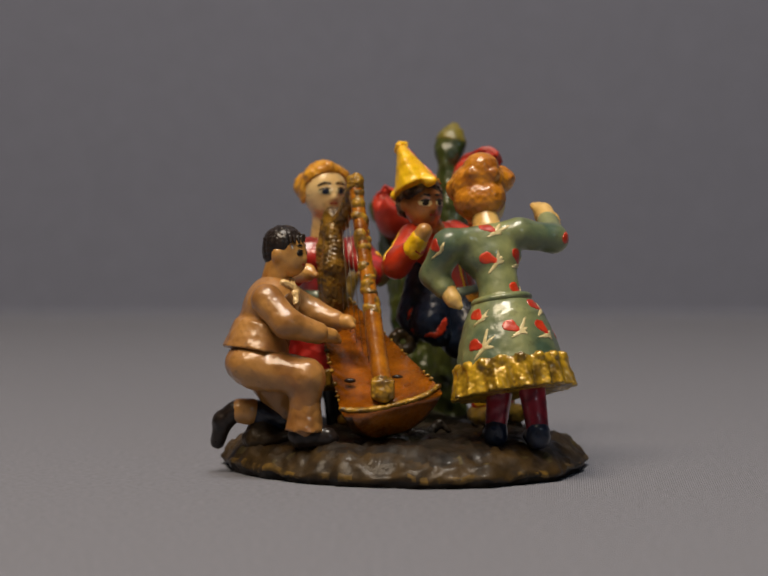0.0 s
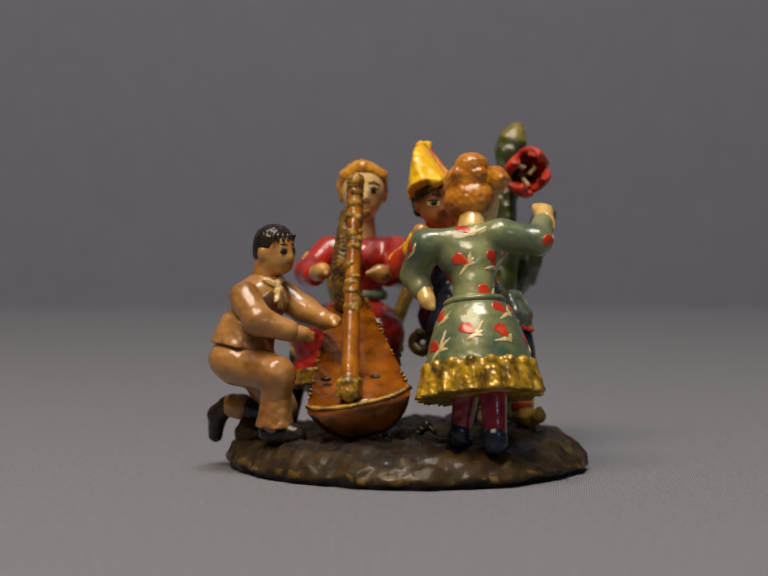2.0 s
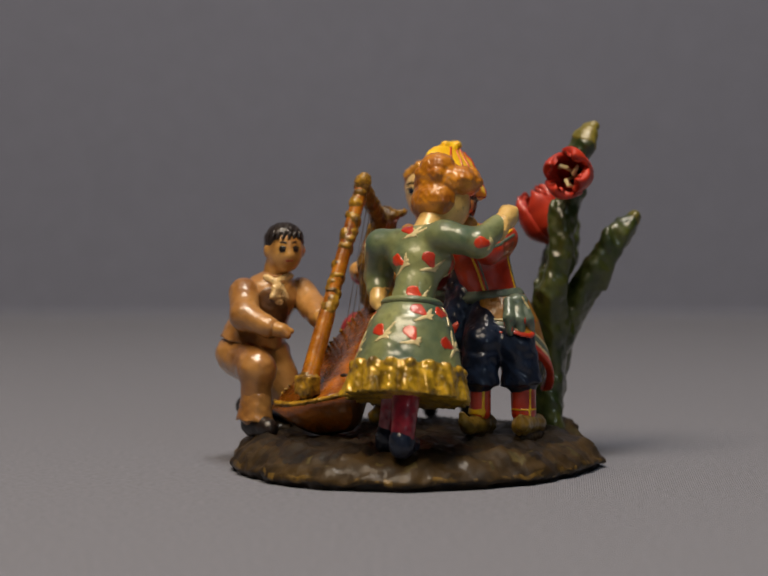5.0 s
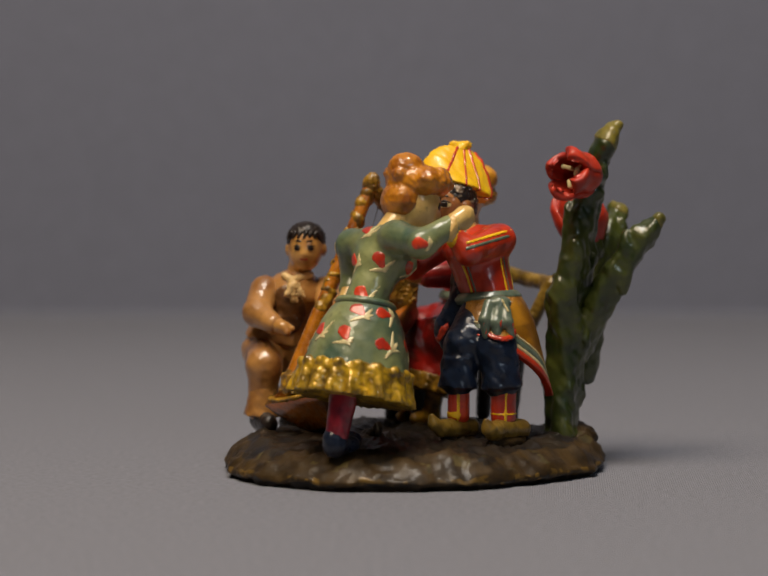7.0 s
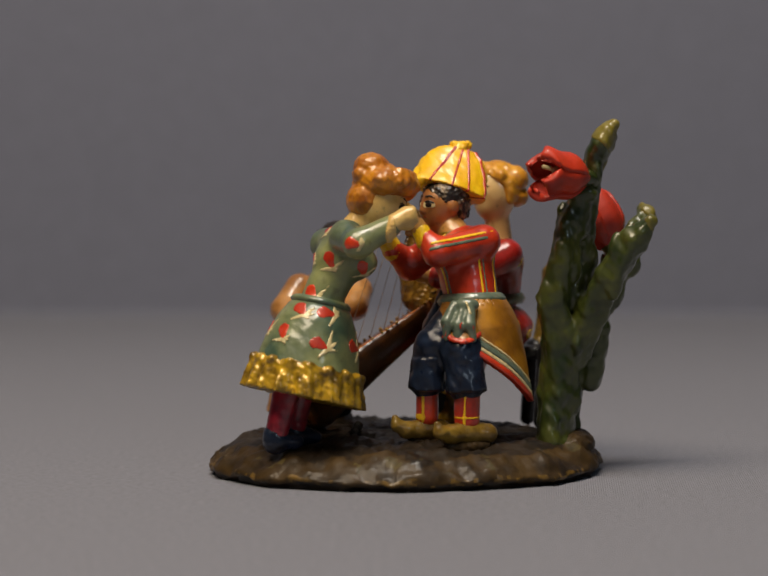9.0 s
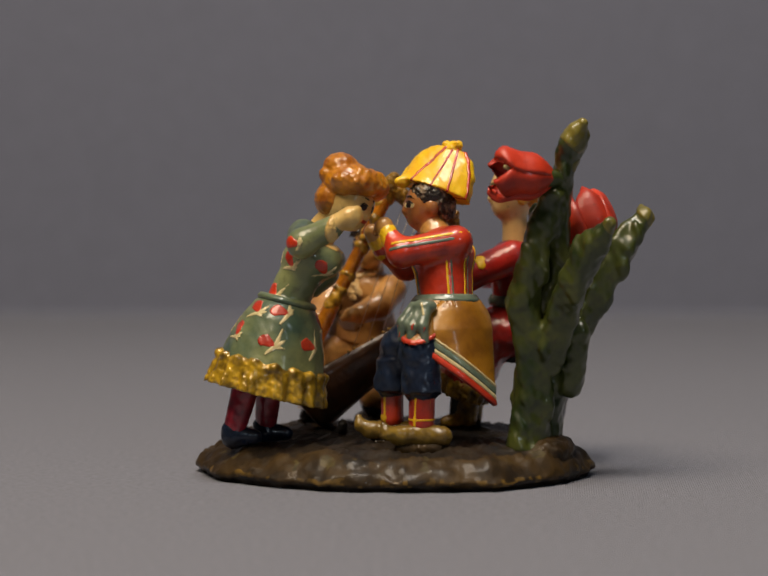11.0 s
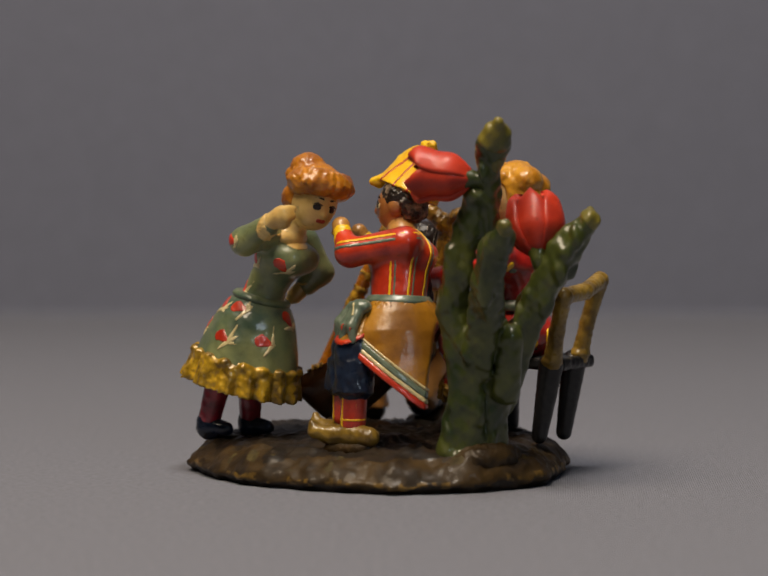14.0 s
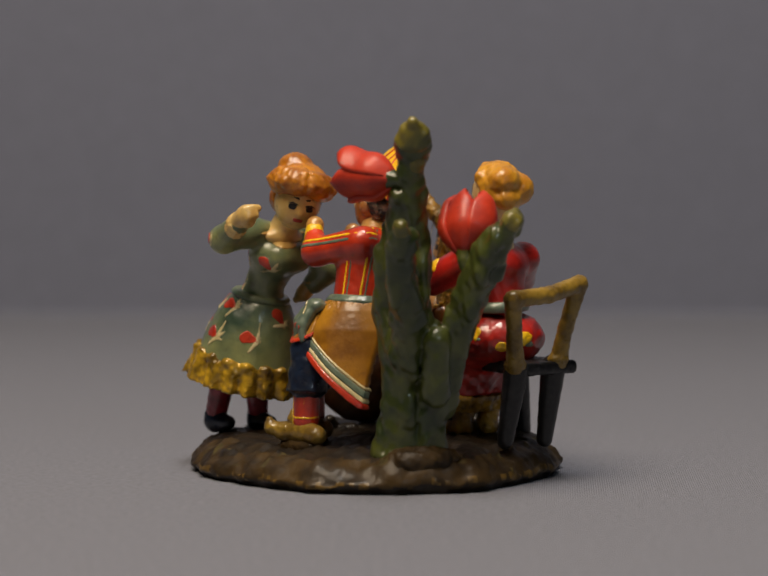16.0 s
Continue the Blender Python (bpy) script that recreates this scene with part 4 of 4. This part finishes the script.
# ---- cactus and tulips ----
def ribbed(points, radii, ribs=4, twist=0.0):
    """A stem with raised ribs and small overlapping scales along it."""
    out = chain(points, [r * 0.86 for r in radii])
    pts = [V3(*p) for p in points]
    rnd = random.Random(int(sum(radii)))
    for i in range(len(pts) - 1):
        a, b, ra, rb = pts[i], pts[i + 1], radii[i], radii[i + 1]
        u = axes(b - a, (0.31, 0.2, 0.93) if abs(b[2] - a[2]) < 40 else (0.9, 0.4, 0.1))
        steps = max(1, int(np.linalg.norm(b - a) / 46))
        for k in range(ribs):
            q = k * math.tau / ribs + twist + 0.5 * i
            d = u[0] * math.cos(q) + u[2] * math.sin(q)
            e = u[0] * math.cos(q + 0.5) + u[2] * math.sin(q + 0.5)
            out.append(cap(a + d * ra * 0.66, b + e * rb * 0.64, ra * 0.36, rb * 0.34))
            for n in range(steps):
                if rnd.random() < 0.66:
                    continue
                t = (n + rnd.random()) / steps
                c = a + (b - a) * t + (d * (1 - t) + e * t) * (ra + (rb - ra) * t) * 0.72
                out.append(ell(c, (11 + 8 * rnd.random(), 11 + 8 * rnd.random(), 24 + 14 * rnd.random())))
    return out


def build_cactus():
    wide = V3(0.91, -0.41, 0)
    foot = V3(112, 348, 70)
    stems = ribbed([foot + wide * 8, (120, 348, 160), (126, 352, 260), (146, 334, 350), (152, 354, 420), (140, 368, 500), (146, 396, 576)], [40, 42, 40, 33, 29, 28, 19])
    stems += ribbed([foot - wide * 34, (76, 368, 150), (70, 384, 230), (104, 384, 350), (108, 398, 450), (128, 406, 550), (133, 417, 622)], [34, 36, 36, 26, 24, 25, 24], 3, 0.8)
    stems += ribbed([(118, 372, 230), (138, 414, 330), (168, 446, 400), (190, 492, 470), (204, 522, 506)], [34, 36, 32, 29, 13], 4, 0.4)
    stems += ribbed([(52, 366, 160), (40, 404, 270), (30, 452, 370), (14, 500, 455), (-14, 542, 518)], [34, 33, 35, 34, 20], 4, 1.1)
    stems += [ell(foot + V3(0, 0, -6), (64, 44, 22), np.stack([wide, V3(0.41, 0.91, 0), V3(0, 0, 1)])), cap(foot + wide * 46, foot + wide * 34 + V3(0, 0, 80), 24, 18), cap(foot - wide * 58, foot - wide * 48 + V3(0, 10, 90), 22, 18), cap((82, 414, 190), (88, 430, 290), 28, 26), ell((150, 400, 560), (22, 22, 22))]
    stems += [ell((138, 430, 654), (35, 24, 52), axes((0.3, 0.9, -0.42))), cap((134, 424, 640), (150, 456, 698), 24, 9)]
    stems += [cap((140, 380, 490), (138, 404, 590), 25, 18)]
    grown, back = union(stems, 6, 3.0, 80), V3(0, 9, 0)
    leaf = cut(((lambda p: grown[0](p + back)), grown[1] - back, grown[2] - back), ((0, 0, 52), (0, 0, -1)))
    solid("cactus", [(CACTUS, leaf, 3.2)] + [(MOSS, daub(leaf, ell(p, (r, r, r * 1.1)), 1.3), 3.0) for p, r in (((206, 526, 512), 26), ((-16, 546, 530), 32), ((146, 444, 690), 46), ((130, 420, 622), 18), ((150, 394, 92), 22))], figurine, "lumpy dark olive-green painted cactus")


def build_tulip(base, tip, radius, opening, turn, count, root, label):
    tulip = tagged(new("tulip"), label)
    tulip.parent = figurine
    base, tip = Vector(base), Vector(tip)
    length = (tip - base).length
    q = (tip - base).to_track_quat("Z", "Y").to_matrix().to_4x4()
    for k in range(count):
        inner = k % 2
        bm = bmesh.new()
        a0 = turn + k * math.tau / count
        rows = []
        nu, nv = 16, 10
        for thick in (0.0, 12.0):
            grid = []
            for i in range(nu + 1):
                u = i / nu
                r = radius * (0.34 + 0.66 * math.sin(min(1.0, u * 2.5) * math.pi / 2)) * (1 + opening * max(0, u - 0.55) ** 1.2) * (0.9 if inner else 1.0) * (1 - 0.3 * max(0, (u - 0.8) / 0.2) ** 2) - thick
                half = 3.7 / count * max(0.06, 1 - (abs((u - 0.38) / 0.63) ** (2.8 if u > 0.38 else 5.0))) ** 0.5
                row = []
                for j in range(nv + 1):
                    v = (j / nv - 0.5) * 2
                    a = a0 + v * half
                    rr = r * (1 - 0.05 * v * v) + 2.0 * math.sin(v * 3)
                    p = Vector((rr * math.cos(a), rr * math.sin(a), length * (u - 0.09 * v * v * u * u)))
                    row.append(bm.verts.new((base + q @ p) * U))
                grid.append(row)
            for i in range(nu):
                for j in range(nv):
                    bm.faces.new((grid[i][j], grid[i][j + 1], grid[i + 1][j + 1], grid[i + 1][j]))
            rows.append(grid)
        g0, g1 = rows
        for i in range(nu):
            for j in (0, nv):
                bm.faces.new((g0[i][j], g0[i + 1][j], g1[i + 1][j], g1[i][j]))
        for j in range(nv):
            for i in (0, nu):
                bm.faces.new((g0[i][j], g0[i][j + 1], g1[i][j + 1], g1[i][j]))
        part("petal", bm, TULIP, tulip)
    away = (tip - base).normalized()
    side = away.orthogonal().normalized()
    pin = []
    for k, bend in ((0.5, 16), (2.4, 10), (4.4, 13)):
        d = Matrix.Rotation(k, 3, away) @ side
        e = Matrix.Rotation(k + 1.3, 3, away) @ side
        pin += chain([base + away * 20, base + away * length * 0.5 + d * 9, base + away * length * 0.68 + d * bend, base + away * length * 0.74 + d * (bend + 4) + e * 11, base + away * length * 0.66 + d * (bend + 2) + e * 18], [3, 3.4, 4.6, 4.4, 3.4])
    solid("stamens", [(CREAM, union(pin, 2), 2.4)], tulip, "cream painted stamens")
    solid("calyx", [(CACTUS, union(chain([root, base - away * 12, base + away * 8], [15, 14, 20]), 2, 1.0, 30), 3)], tulip, "green stalk")


build_cactus()
build_tulip((162, 390, 592), (222, 284, 602), 46, 0.9, 0.3 + math.pi / 4, 4, (146, 402, 584), "open red enamelled tulip with cream stamens")
build_tulip((42, 448, 452), (4, 400, 562), 57, -0.5, 0.0, 5, (32, 458, 400), "red enamelled tulip bud half open")


def motions():
    turns = [(0.0, 0.0), (0.5, -4.63), (1.0, -9.34), (1.5, -14.13), (2.0, -18.97), (2.5, -23.92), (3.0, -28.86), (3.5, -34.02), (4.0, -39.21), (4.8, -47.2), (5.7, -56.1), (6.5, -64.06), (7.0, -69.11), (7.5, -74.18), (8.0, -79.38), (8.5, -84.53), (9.0, -89.5),
             (9.8, -97.3), (10.7, -106.0), (11.5, -113.65), (12.0, -118.18), (12.5, -122.55), (13.0, -126.86), (13.5, -131.26), (14.0, -135.62), (14.5, -140.09), (15.0, -145.46), (15.5, -150.86), (16.0, -155.97)]
    walk(figurine, [(t, pose(0, 0, 0, 0, 0, a)) for t, a in turns])


motions()
